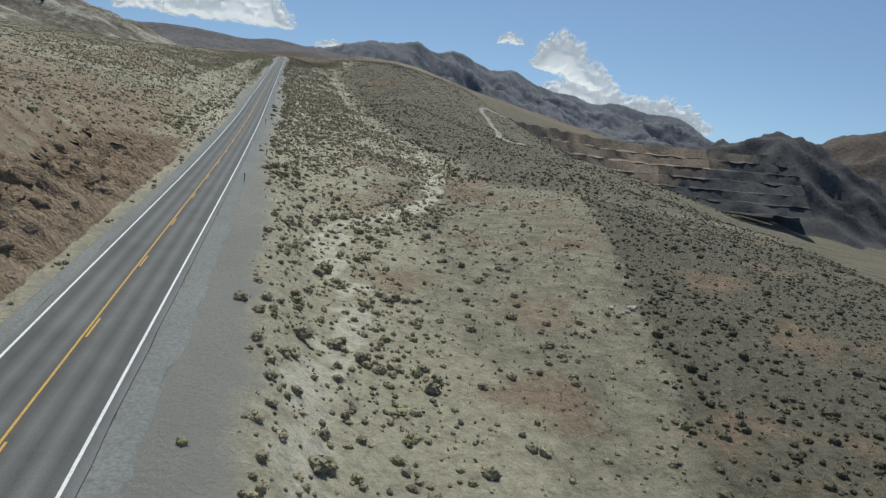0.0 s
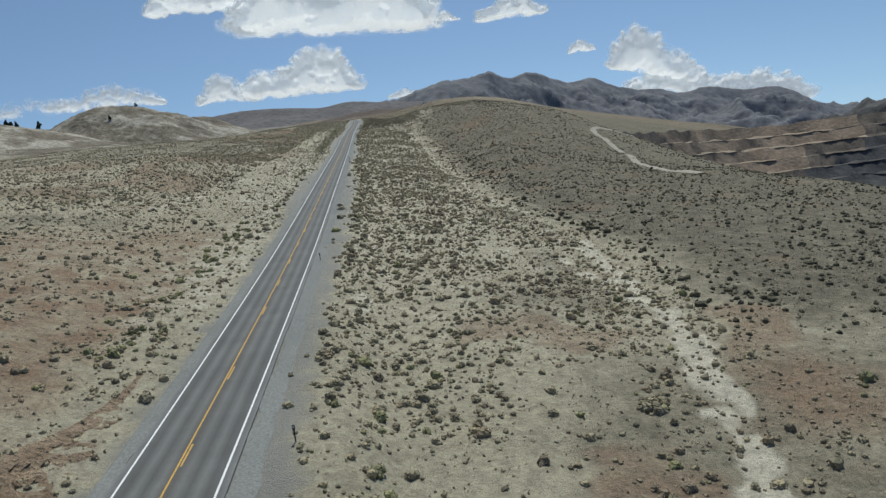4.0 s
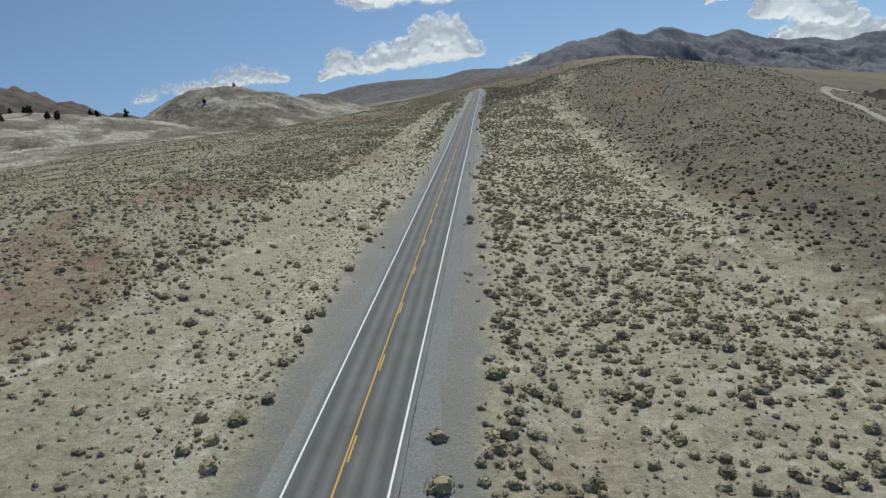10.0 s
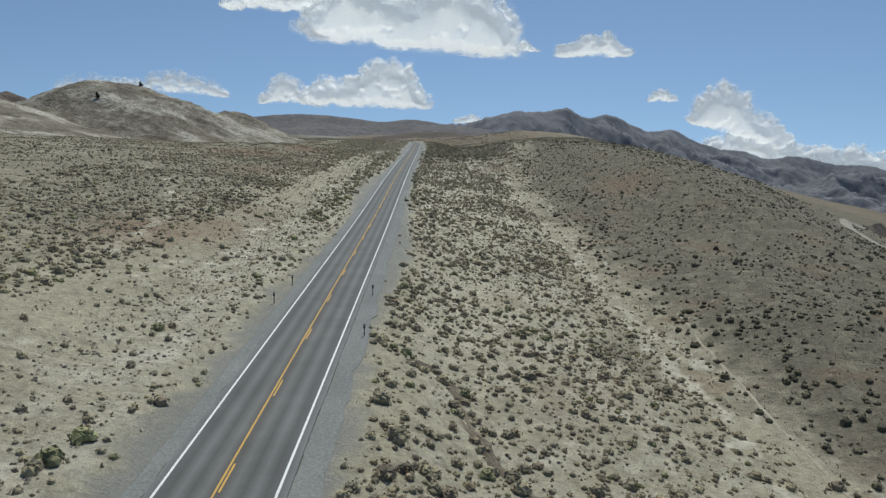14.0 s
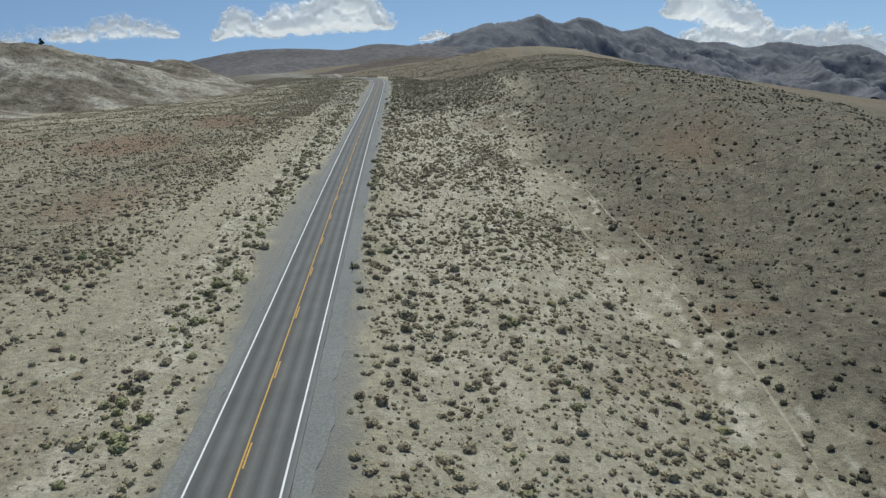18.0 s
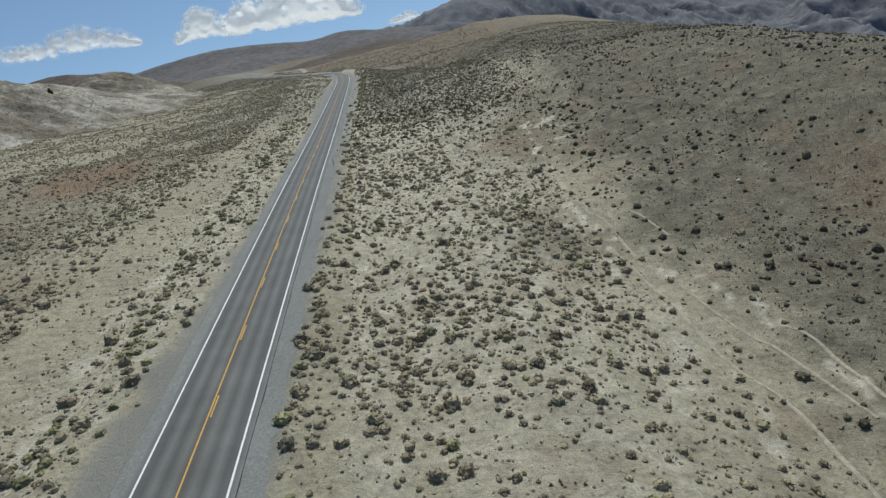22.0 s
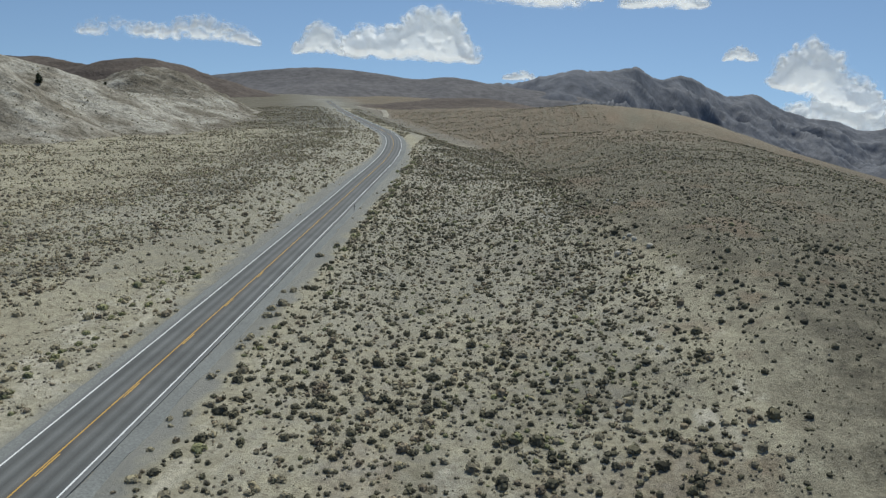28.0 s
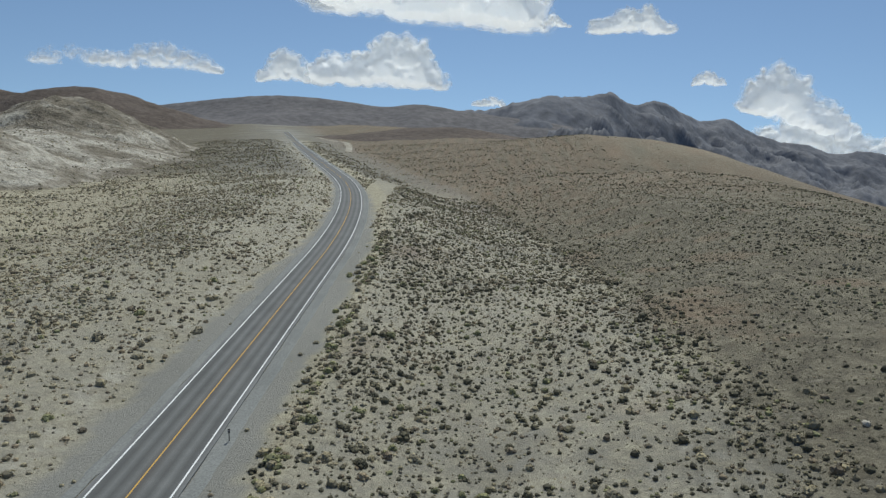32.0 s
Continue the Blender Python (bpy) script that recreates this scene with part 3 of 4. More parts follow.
# ---- hills and mountains ----
def ridged(x, y, scale, octaves=5, seed=0):
    out, amp, tot = 0, 1.0, 0
    for o in range(octaves):
        out = out + amp * (1 - np.abs(fbm(x, y, scale, 1, seed + 13 * o)))
        tot += amp
        scale, amp = scale * 0.5, amp * 0.52
    return out / tot


def polar_range(name, skyline, reach, deep, back, mat, rough, seed, label, base=-320, n=420, rows=46, eye=(13.5, 407, 38.5)):
    """A range built under a skyline of (bearing, elevation) pairs in degrees, with a distance for each bearing."""
    az, el = curve(*zip(*skyline)), None
    az0, az1 = skyline[0][0], skyline[-1][0]
    A = np.linspace(az0, az1, n)
    D = reach(A)
    top = eye[2] + D * np.tan(np.radians(az(A)))
    T = np.concatenate([np.linspace(-1, 0, rows), np.linspace(0, 0.5, 8)[1:]])
    AA, TT = np.meshgrid(A, T)
    DD = D[None] + np.where(TT < 0, TT * deep, TT * back)
    X, Y = eye[0] + DD * np.sin(np.radians(AA)), eye[1] + DD * np.cos(np.radians(AA))
    fall = np.abs(TT) ** 0.8
    Z = top[None] - (top[None] - base) * fall * 0.62 * (1 if deep < 2000 else 1)
    amp = rough * np.clip(np.abs(TT) * 3.5, 0, 1) * (1.1 - 0.6 * np.abs(TT))
    Z = Z + (ridged(X, Y, 850, 5, seed) - 0.62) * amp * 1.7 + fbm(A[None] * 60, 0 * AA, 60, 3, seed) * rough * 0.035 * np.exp(-np.abs(TT) * 9)
    me = mesh_of(name, np.stack([X, Y, Z], -1).reshape(-1, 3), grid_faces(n, len(T)), mat)
    return tagged(new(name, me), label, "mountain", kind="structure")


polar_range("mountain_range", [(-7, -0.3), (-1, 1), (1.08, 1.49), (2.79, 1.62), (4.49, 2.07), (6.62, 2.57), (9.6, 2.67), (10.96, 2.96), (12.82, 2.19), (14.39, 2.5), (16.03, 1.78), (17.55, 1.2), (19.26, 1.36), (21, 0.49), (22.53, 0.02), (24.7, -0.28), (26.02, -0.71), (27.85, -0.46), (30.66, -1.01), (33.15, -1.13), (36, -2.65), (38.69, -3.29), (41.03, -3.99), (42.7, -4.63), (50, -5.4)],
            curve([-7, 12, 15, 20, 25, 50], [2350, 2420, 2750, 3300, 3600, 3700]), 1150, 700, M_hazed_rock, 95, 40,
            "bare grey rocky mountain range with blue haze in its colour", base=-260, rows=72)
polar_range("far_ridge", [(-40, -0.6), (-28, 0.3), (-20, 1), (-14.2, 1.82), (-11.96, 2.06), (-9.3, 2.05), (-6.68, 1.86), (-4.08, 1.6), (-1.93, 1.84), (1.08, 1.49), (4, 1.2), (9, 0.5), (13, -1.4), (18, -4)],
            curve([-40, -10, 18], [2300, 2100, 1950]), 500, 700, M_far, 16, 77, "long low dark ridge on the horizon", base=-40, n=200, rows=26)


def hill(name, cx, cy, top, rx, ry, mat, label, seed, rough=0.25, n=84, sharp=1.6, fine=0.9):
    """A hill that rises out of the ground, with ribs and gullies."""
    s = np.linspace(-1.6, 1.6, n)
    SX, SY = np.meshgrid(s, s)
    X, Y = cx + SX * rx, cy + SY * ry
    g = land(X, Y)
    h = top - float(land(np.array([[cx]]), np.array([[cy]]))[0, 0])
    r = np.hypot(SX, SY) * (1 + 0.12 * fbm(X, Y, rx * 1.6, 3, seed))
    body = smooth(0, 1, np.clip(1 - r / 1.35, 0, 1)) ** (sharp * 0.62)
    rib = (ridged(X, Y, min(rx, ry) * fine, 5, seed) - 0.6) * rough * np.clip(body * 4, 0, 1)
    Z = g - 2.5 + (h + 2.5) * (body + rib * 1.2) + np.where(body <= 0, -3, 0)
    me = mesh_of(name, np.stack([X, Y, Z], -1).reshape(-1, 3), grid_faces(n, n), mat)
    if mat == M_ash:
        r2 = np.random.RandomState(seed)
        k = r2.choice(np.where((body > 0.03).ravel())[0], 1300)
        spot = np.stack([X.ravel()[k], Y.ravel()[k], Z.ravel()[k]], -1)
        HILL_SPOTS.append(spot[fbm(spot[:, 0], spot[:, 1], 60, 3, 5) > -0.35])
    return tagged(new(name, me), label, "hill", kind="structure")


HILL_SPOTS = []


HILLS = [
    ("pale_hill", -277, 936, 79, 125, 110, M_ash, "pale eroded badland hill dotted with dark junipers", 51, 0.05),
    ("pale_hill", -250, 1010, 66, 110, 100, M_ash, "pale eroded badland hill with a low crest", 54, 0.05),
    ("pale_hill", -216, 1109, 46, 90, 105, M_ash, "low pale eroded badland hill", 52, 0.05),
    ("pale_hill", -247, 1219, 67, 82, 90, M_ash, "pale cone of eroded badland with a small knob", 53, 0.07),
    ("pale_hill", -377, 757, 72, 170, 190, M_ash, "broad pale badland slope below a brown rim", 62, 0.05),
    ("pale_hill", -289, 640, 40, 120, 130, M_ash, "low pale badland foothill cut by gullies", 64, 0.05),
    ("brown_hill", -640, 1080, 140, 190, 190, M_brownhill, "dark brown rocky hill with a broken rim", 55, 0.14),
    ("brown_hill", -558, 1140, 106, 120, 140, M_brownhill, "middle of a dark brown rocky rim", 65, 0.14),
    ("brown_hill", -506, 1172, 82, 90, 120, M_brownhill, "lower shoulder of a dark brown rocky hill", 63, 0.14),
    ("brown_hill", -535, 1790, 94, 190, 170, M_brownhill, "dark brown rounded hill behind pale ground", 56, 0.1),
    ("brown_hill", -952, 2207, 105, 300, 200, M_brownhill, "dark brown rounded hill far off", 57, 0.1),
    ("brown_hill", 10, 1610, 52, 150, 110, M_brownhill, "low dark brown hill beyond the bend", 58, 0.1),
    ("dark_hill", 715, 870, -6, 190, 140, M_pitdark, "black rocky hill above the terraced cut", 60, 0.14),
    ("brown_hill", 1165, 1131, 14, 300, 260, M_brownhill, "dark brown hill beyond the terraced cut", 61, 0.1),
]
for name, cx, cy, top, rx, ry, mat, label, seed, rough in HILLS:
    pale = mat == M_ash
    hill(name, cx, cy, top, rx, ry, mat, label, seed, rough, 130 if pale else 84, 1.6, 0.55 if pale else 0.9)


# ---- the terraced cut, with its dirt road ----
def terraces():
    cut = tagged(new("terraced_cut"), "terraced open cut in brown and black rock", "quarry")
    rim_x, rim_y, rim_z = curve([0, 0.35, 0.7, 1], [176, 296, 430, 640]), curve([0, 0.35, 0.7, 1], [572, 735, 800, 790]), curve([0, 0.35, 0.7, 1], [-3, -17, -28, -28])
    out = np.array([-0.35, -0.93])
    for k in range(6):
        split, grey = 0.84 - 0.05 * k + 0.05 * (k % 2), 0.93 - 0.05 * k
        for lo, hi, mat, tone in ((0.0, split, M_pit, "brown"), (split, grey, M_pitgrey, "grey-brown"), (grey, 1.0, M_pitdark, "black")):
            s = np.linspace(lo, hi, 60)
            def edge(depth, z, sd):
                w = fbm(s * 400, 0 * s + k * 50, 45, 4, sd) * 4
                return np.stack([rim_x(s) + out[0] * (depth + w), rim_y(s) + out[1] * (depth + w), rim_z(s) + z + fbm(s * 400, 0 * s, 30, 3, sd + 2) * 1.2], -1)
            a, b, c = edge(k * 19, -k * 10, 80 + k), edge(k * 19 + 14, -k * 10 - 9.6, 90 + k), edge(k * 19 + 19, -k * 10 - 10, 81 + k)
            mid = (a + b) / 2 + np.stack([fbm(s * 400, 0 * s, 14, 3, 60 + k) * 2.5, fbm(s * 400, 0 * s + 9, 14, 3, 70 + k) * 2.5, 0 * s], -1)
            n = len(s)
            part("cut_face", mesh_of("cut_face", np.concatenate([a, mid, b]), grid_faces(n, 3), mat), cut, tone + " blasted rock face")
            part("bench", mesh_of("bench", np.concatenate([b, c]), grid_faces(n, 2), M_bench if tone == "brown" else mat), cut, "dusty level bench")


terraces()


def draped(name, pts, width, mat, lift=0.12, step=2.0):
    """A strip laid over the ground along a line of points."""
    t = np.linspace(0, 1, len(pts))
    fx, fy = curve(t, [p[0] for p in pts]), curve(t, [p[1] for p in pts])
    n = max(8, int(sum(math.dist(a, b) for a, b in zip(pts[:-1], pts[1:])) / step))
    s = np.linspace(0, 1, n)
    x, y = fx(s), fy(s)
    dx, dy = np.gradient(x), np.gradient(y)
    ln = np.hypot(dx, dy) + 1e-9
    rows = []
    for k in np.linspace(-0.5, 0.5, 4):
        w = width * (k + 0.05 * fbm(x, y, 12, 2, 5))
        px, py = x - dy / ln * w, y + dx / ln * w
        rows.append(np.stack([px, py, land(px, py) + lift - (min(0.3, width * 0.1) if abs(k) == 0.5 else 0)], -1))
    return mesh_of(name, np.concatenate(rows), grid_faces(n, 4)[:, ::-1], mat)


M_rill = two_scale("rill_sand", (0.32, 0.285, 0.215), (0.46, 0.415, 0.32), 0.5, 3.0, 0.95, 0.4, 0.05)
M_track = two_scale("pale_track_dust", (0.33, 0.3, 0.24), (0.43, 0.4, 0.33), 0.1, 2.0, 0.95, 0.4, 0.05)
tagged(new("dirt_road", draped("dirt_road", [(116, 300), (118, 335), (124, 372), (137, 416), (147, 462), (151, 500), (155, 532), (166, 553), (184, 568), (202, 592)], 4.2, M_track, 0.5)), "pale dirt road that curves round the cut", "road", kind="structure")
tagged(new("dirt_road", draped("dirt_road", [(-62, 1330), (-72, 1400), (-92, 1480), (-130, 1560)], 6, M_track, 0.5)), "pale dirt track on the far slope", "road", kind="structure")


# thin pale rills, washed by rain
RILLS = [
    ([(42.4, 556.8), (42, 540.1), (42.5, 529), (44.5, 519.8), (43.6, 502.3), (45.2, 491.3), (43.6, 474)], 0.55),
    ([(49.4, 533.6), (51.7, 527.9), (51.2, 509.2), (52.7, 502), (51.4, 481.8)], 0.5),
    ([(44.8, 544.1), (46.5, 535.2), (48.6, 528), (48.2, 518.1)], 0.5),
    ([(44, 592.7), (41.8, 582.6), (43, 574), (43.5, 571.3), (44.6, 564), (44, 553)], 0.6),
    ([(44.1, 585.7), (45.1, 581.1), (45.7, 572.9), (48.7, 566.6), (50.2, 557.6)], 0.5),
    ([(39.2, 609.5), (39.8, 601.4), (38.8, 592.5), (40.1, 586.2), (39.4, 576.7)], 0.5),
    ([(11.3, 592.8), (12.7, 579.3), (12.3, 567.8), (12.3, 558.3), (11.7, 542.7)], 0.5),
    ([(14.2, 595.9), (14.7, 585.5), (14.2, 572.5), (15, 564.1)], 0.4),
    ([(50.4, 403.8), (45.4, 356.2), (43.4, 329.1), (42.1, 287), (36.8, 261.5), (35.5, 248.5)], 0.55),
    ([(49.7, 478.4), (47.8, 449.2), (43.4, 421.6), (43.9, 400.3)], 0.5),
    ([(-58.5, 328), (-50, 331), (-53.7, 360.7), (-34.7, 343), (-25.6, 345.1), (-12, 346.8)], 1.0),
    ([(-13.7, 550.5), (-11.4, 530.7), (-12.7, 509.3), (-10.9, 491.4), (-12.6, 475.5)], 0.6),
    ([(-12, 620.3), (-10.3, 602.4), (-12.1, 585.5), (-10.7, 567.9)], 0.6),
]
for pts, width in RILLS:
    wavy = [(px + 0.5 * math.sin(py * 1.7), py + 0.4 * math.sin(px * 2.3)) for px, py in pts]
    tagged(new("dry_rill", draped("dry_rill", wavy, width * 0.68, M_rill, 0.07, 1.0)), "thin pale rill washed into the gravel", "rill", kind="structure")


# ---- bank beside the road at the start: broken brown earth ----
def cut_bank():
    y = np.arange(-60, 150, 0.4)
    v = np.linspace(0, 1, 26)
    V, Y = np.meshgrid(v, y)
    swell = np.sin(V * 3.1416) ** 0.7
    fade = 1 - smooth(112, 148, Y)
    brow = -8.2 - 7.5 * fade + (1.8 * fbm(Y, 0 * Y, 14, 4, 43) + 0.7 * fbm(Y, 0 * Y, 4, 3, 44)) * fade
    rib = (ridged(Y + 1.5 * V, V * 3, 8, 3, 15) - 0.6) * 2.0 + (ridged(Y, V * 5, 3.4, 3, 33) - 0.6) * 1.7
    U = -6.2 + (brow + 6.2) * V + rib * swell * fade
    foot, head = road_z(Y) - 0.2, land(brow, Y) + 0.9 * fade
    Z = foot + (head - foot) * V ** 0.6 + ((ridged(Y, V * 4, 5, 3, 19) - 0.6) * 1.3 + (ridged(Y * 1.3, V * 6, 1.9, 2, 23) - 0.6) * 0.55) * swell * fade
    Z[:, -1] = land(U[:, -1], y) - 0.3
    Z[:, -2] = np.maximum(Z[:, -2], land(U[:, -2], y) + 0.1)
    me = mesh_of("earth_bank", np.stack([U, Y, Z], -1).reshape(-1, 3), grid_faces(26, len(y))[:, ::-1], M_bank)
    tagged(new("earth_bank", me), "steep broken bank of brown earth beside the road", "bank", kind="structure")


cut_bank()


# ---- erosion gully ----
def gully(pts, depth, width, label):
    t = np.linspace(0, 1, len(pts))
    fx, fy = curve(t, [p[0] for p in pts]), curve(t, [p[1] for p in pts])
    s = np.linspace(0, 1, 140)
    x, y = fx(s) + fbm(s * 60, 0 * s, 6, 3, 3) * 0.35, fy(s) + fbm(s * 60, 0 * s, 6, 3, 4) * 0.35
    dx, dy = np.gradient(x), np.gradient(y)
    ln = np.hypot(dx, dy) + 1e-9
    rows = []
    for k, z in ((-1.6, 0.02), (-0.75, depth * 0.75), (-0.55, depth * 0.8), (-0.35, 0.05), (0.4, 0.04), (0.6, depth * 0.4), (0.8, depth * 0.45), (1.7, 0.02)):
        w = width * k * (1 + 0.25 * fbm(s * 90, 0 * s + k, 8, 2, 8))
        px, py = x - dy / ln * w, y + dx / ln * w
        rows.append(np.stack([px, py, land(px, py) + z * (0.6 + 0.4 * np.sin(s * 40 + k))], -1))
    return tagged(new("gully_bank", mesh_of("gully_bank", np.concatenate(rows), grid_faces(140, 8)[:, ::-1], M_gully)), label, "gully", kind="structure")


gully([(9.8, 356.7), (10.7, 357.2), (11.6, 357.1), (13.9, 354.3), (14.5, 348.9), (16.8, 340.9), (20.2, 334.6), (23.2, 324.3), (26, 318.6), (29.5, 306)], 0.32, 0.32, "low eroded earth banks of a narrow gully")


# ---- scrub ----
def dome(rng, verts, faces, cx, cy, r, h, sides, rings):
    """A lumpy closed mound on the ground."""
    b = len(verts)
    for k in range(rings):
        e = k / rings * 1.35
        for q in range(sides):
            a = (q + 0.5 * (k % 2)) * 6.2832 / sides
            s = r * (1.0 if k else 0.86) * math.cos(e * 0.95) * rng.uniform(0.78, 1.15)
            verts.append((cx + s * math.cos(a), cy + s * math.sin(a), h * math.sin(e) * rng.uniform(0.85, 1.15)))
    verts.append((cx, cy, h * rng.uniform(0.9, 1.05)))
    for k in range(rings - 1):
        for q in range(sides):
            n = (q + 1) % sides
            o = b + k * sides
            faces += [(o + q, o + n, o + sides + q), (o + n, o + sides + n, o + sides + q)]
    o = b + (rings - 1) * sides
    faces += [(o + q, o + (q + 1) % sides, b + rings * sides) for q in range(sides)]


def shrub_shape(rng, leaves, leaf, lumps=2, sides=7, rings=3):
    """A low rounded desert shrub, about 1 m across: lumpy mounds covered in small leaf sprays."""
    verts, faces = [], []
    cs = [(0.0, 0.0, 0.44, 0.56)] + [(0.34 * math.cos(a), 0.34 * math.sin(a), rng.uniform(0.2, 0.3), rng.uniform(0.28, 0.45)) for a in rng.uniform(0, 6.283, lumps - 1)]
    for k, (cx, cy, r, h) in enumerate(cs):
        dome(rng, verts, faces, cx, cy, r, h, sides if k == 0 else max(4, sides - 2), rings if k == 0 else max(2, rings - 1))
    for _ in range(leaves):
        cx, cy, r, h = cs[rng.choice(len(cs), p=[0.7] + [0.3 / (len(cs) - 1)] * (len(cs) - 1)) if len(cs) > 1 else 0]
        a, e = rng.uniform(0, 6.283), math.asin(rng.uniform(0.0, 1))
        d = np.array((math.cos(a) * math.cos(e), math.sin(a) * math.cos(e), math.sin(e)))
        p = np.array((cx, cy, 0)) + d * np.array((r, r, h)) * rng.uniform(0.93, 1.04)
        p[2] = max(0.02, p[2])
        side = np.cross(d, rng.normal(size=3))
        side /= np.linalg.norm(side) + 1e-9
        up = np.cross(side, d) * rng.choice((-0.9, 0.9)) + d * 0.42
        s = leaf * rng.uniform(0.6, 1.3)
        b = len(verts)
        verts += [tuple(p - side * s * 0.5), tuple(p + side * s * 0.5), tuple(p + up * s)]
        faces.append((b, b + 1, b + 2))
    return np.array(verts), np.array(faces)


def stem_shape(rng):
    verts, faces = [], []
    for _ in range(6):
        a, l = rng.uniform(0, 6.283), rng.uniform(0.25, 0.42)
        x, y = math.cos(a) * l, math.sin(a) * l
        b = len(verts)
        for k in range(3):
            t = k * 2.094
            verts.append((0.03 * math.cos(t), 0.03 * math.sin(t), -0.05))
        verts.append((x, y, rng.uniform(0.3, 0.5)))
        faces += [(b, b + 1, b + 3), (b + 1, b + 2, b + 3), (b + 2, b, b + 3)]
    return np.array(verts), np.array(faces)


rng = np.random.RandomState(5)
FINE = [shrub_shape(rng, 30, 0.19, 2 + k % 2) for k in range(8)]
MID = [shrub_shape(rng, 11, 0.24, 1, 6, 2) for k in range(8)]
COARSE = [shrub_shape(rng, 3, 0.3, 1, 5, 2) for _ in range(7)]
FAR = [shrub_shape(rng, 0, 0.3, 1, 4, 2) for _ in range(8)]
TUFT = [shrub_shape(rng, 2, 0.4, 1, 5, 1) for _ in range(6)]


def strew(name, x, y, size, tall, shapes, mat, label, lower=0.04, ground=None):
    """Joins many shrubs into one mesh."""
    n = len(x)
    pickd = rng.randint(len(shapes), size=n)
    turn = rng.uniform(0, 6.283, n)
    z = (land(x, y) if ground is None else ground) - lower
    vs, fs, base = [], [], 0
    for k, (v, f) in enumerate(shapes):
        i = np.where(pickd == k)[0]
        if not len(i):
            continue
        c, s = np.cos(turn[i])[:, None], np.sin(turn[i])[:, None]
        w, h = size[i][:, None], (size[i] * tall[i])[:, None]
        px = (v[:, 0] * c - v[:, 1] * s) * w + x[i][:, None]
        py = (v[:, 0] * s + v[:, 1] * c) * w + y[i][:, None]
        pz = v[:, 2] * h + z[i][:, None]
        vs.append(np.stack([px, py, pz], -1).reshape(-1, 3))
        fs.append((f[None] + (base + np.arange(len(i)) * len(v))[:, None, None]).reshape(-1, 3))
        base += len(i) * len(v)
    me = mesh_of(name, np.concatenate(vs), np.concatenate(fs), mat, flat=True)
    return tagged(new(name, me), label, "scrub", kind="stuff")


def cover(x, y):
    """Shrubs for each square metre."""
    u = x - road_x(y)
    blot = fbm(x, y, 40, 3, 91)
    d = np.where(u > 0, 0.7, 0.42)
    d = np.where(u > SLOPE(y) - 6, np.where(y > 440, 0.13, 0.2), d)
    d = np.where((u > 24) & (y < 150), 0.13, d)
    d = np.where((u > 24) & (u < SLOPE(y) - 8) & (y < 130), 0.15, d)
    d = np.where((u > 9) & (u < 24) & (y < 135), 0.25, d)
    d = np.where((u > 15) & (u < 58) & (y > 655 + 12 * blot) & (y < 1000), 1.05, d)
    d = np.where((u > 28) & (u < 58) & (y > 600) & (y < 655 + 12 * blot), 0.26, d)
    d = np.where((u > 60) & (y > 690), 0.5, d)
    d = np.where((x > 140) & (y > 1190), 0.06, d)
    d = np.where((u < -22) & (y > 230), np.where(y > 640, 1.0, 0.75), d)
    d = np.where((u < -17) & (y < 220), 0.3, d)
    d = np.where((u > -24) & (u < -9) & (y > 180), np.where(y > 740, 0.38, 0.17), d)
    d = 1.4 * d * np.clip(1 + 0.6 * blot, 0.2, 1.8)
    d = np.where(corner(x, y) > 0.5, 0.62, d)
    bank = near_line(x, y, WASHES[0][0], 8.0) * (y < 190)
    d = np.where(bank > 0.05, np.maximum(d, 0.75), d)
    p, _, r, grey = soil(x, y)
    d = d * (1 - np.where(y < 200, 0.45, 0.8) * smooth(0.5, 0.85, p)) * (1 - 0.45 * smooth(0.4, 0.8, r))
    d = np.where(grey > 0.45, 0.01, d)
    d = np.where(np.abs(u) < 5.2, 0, d)
    d = np.where((u > -17) & (u < -6) & (y < 128), 0.012, d)
    return d


def scatter(x0, x1, y0, y1, gain=1.0, most=2.2):
    n = int((x1 - x0) * (y1 - y0) * most * gain)
    x, y = rng.uniform(x0, x1, n), rng.uniform(y0, y1, n)
    keep = rng.uniform(0, most, n) < cover(x, y)
    return x[keep], y[keep]


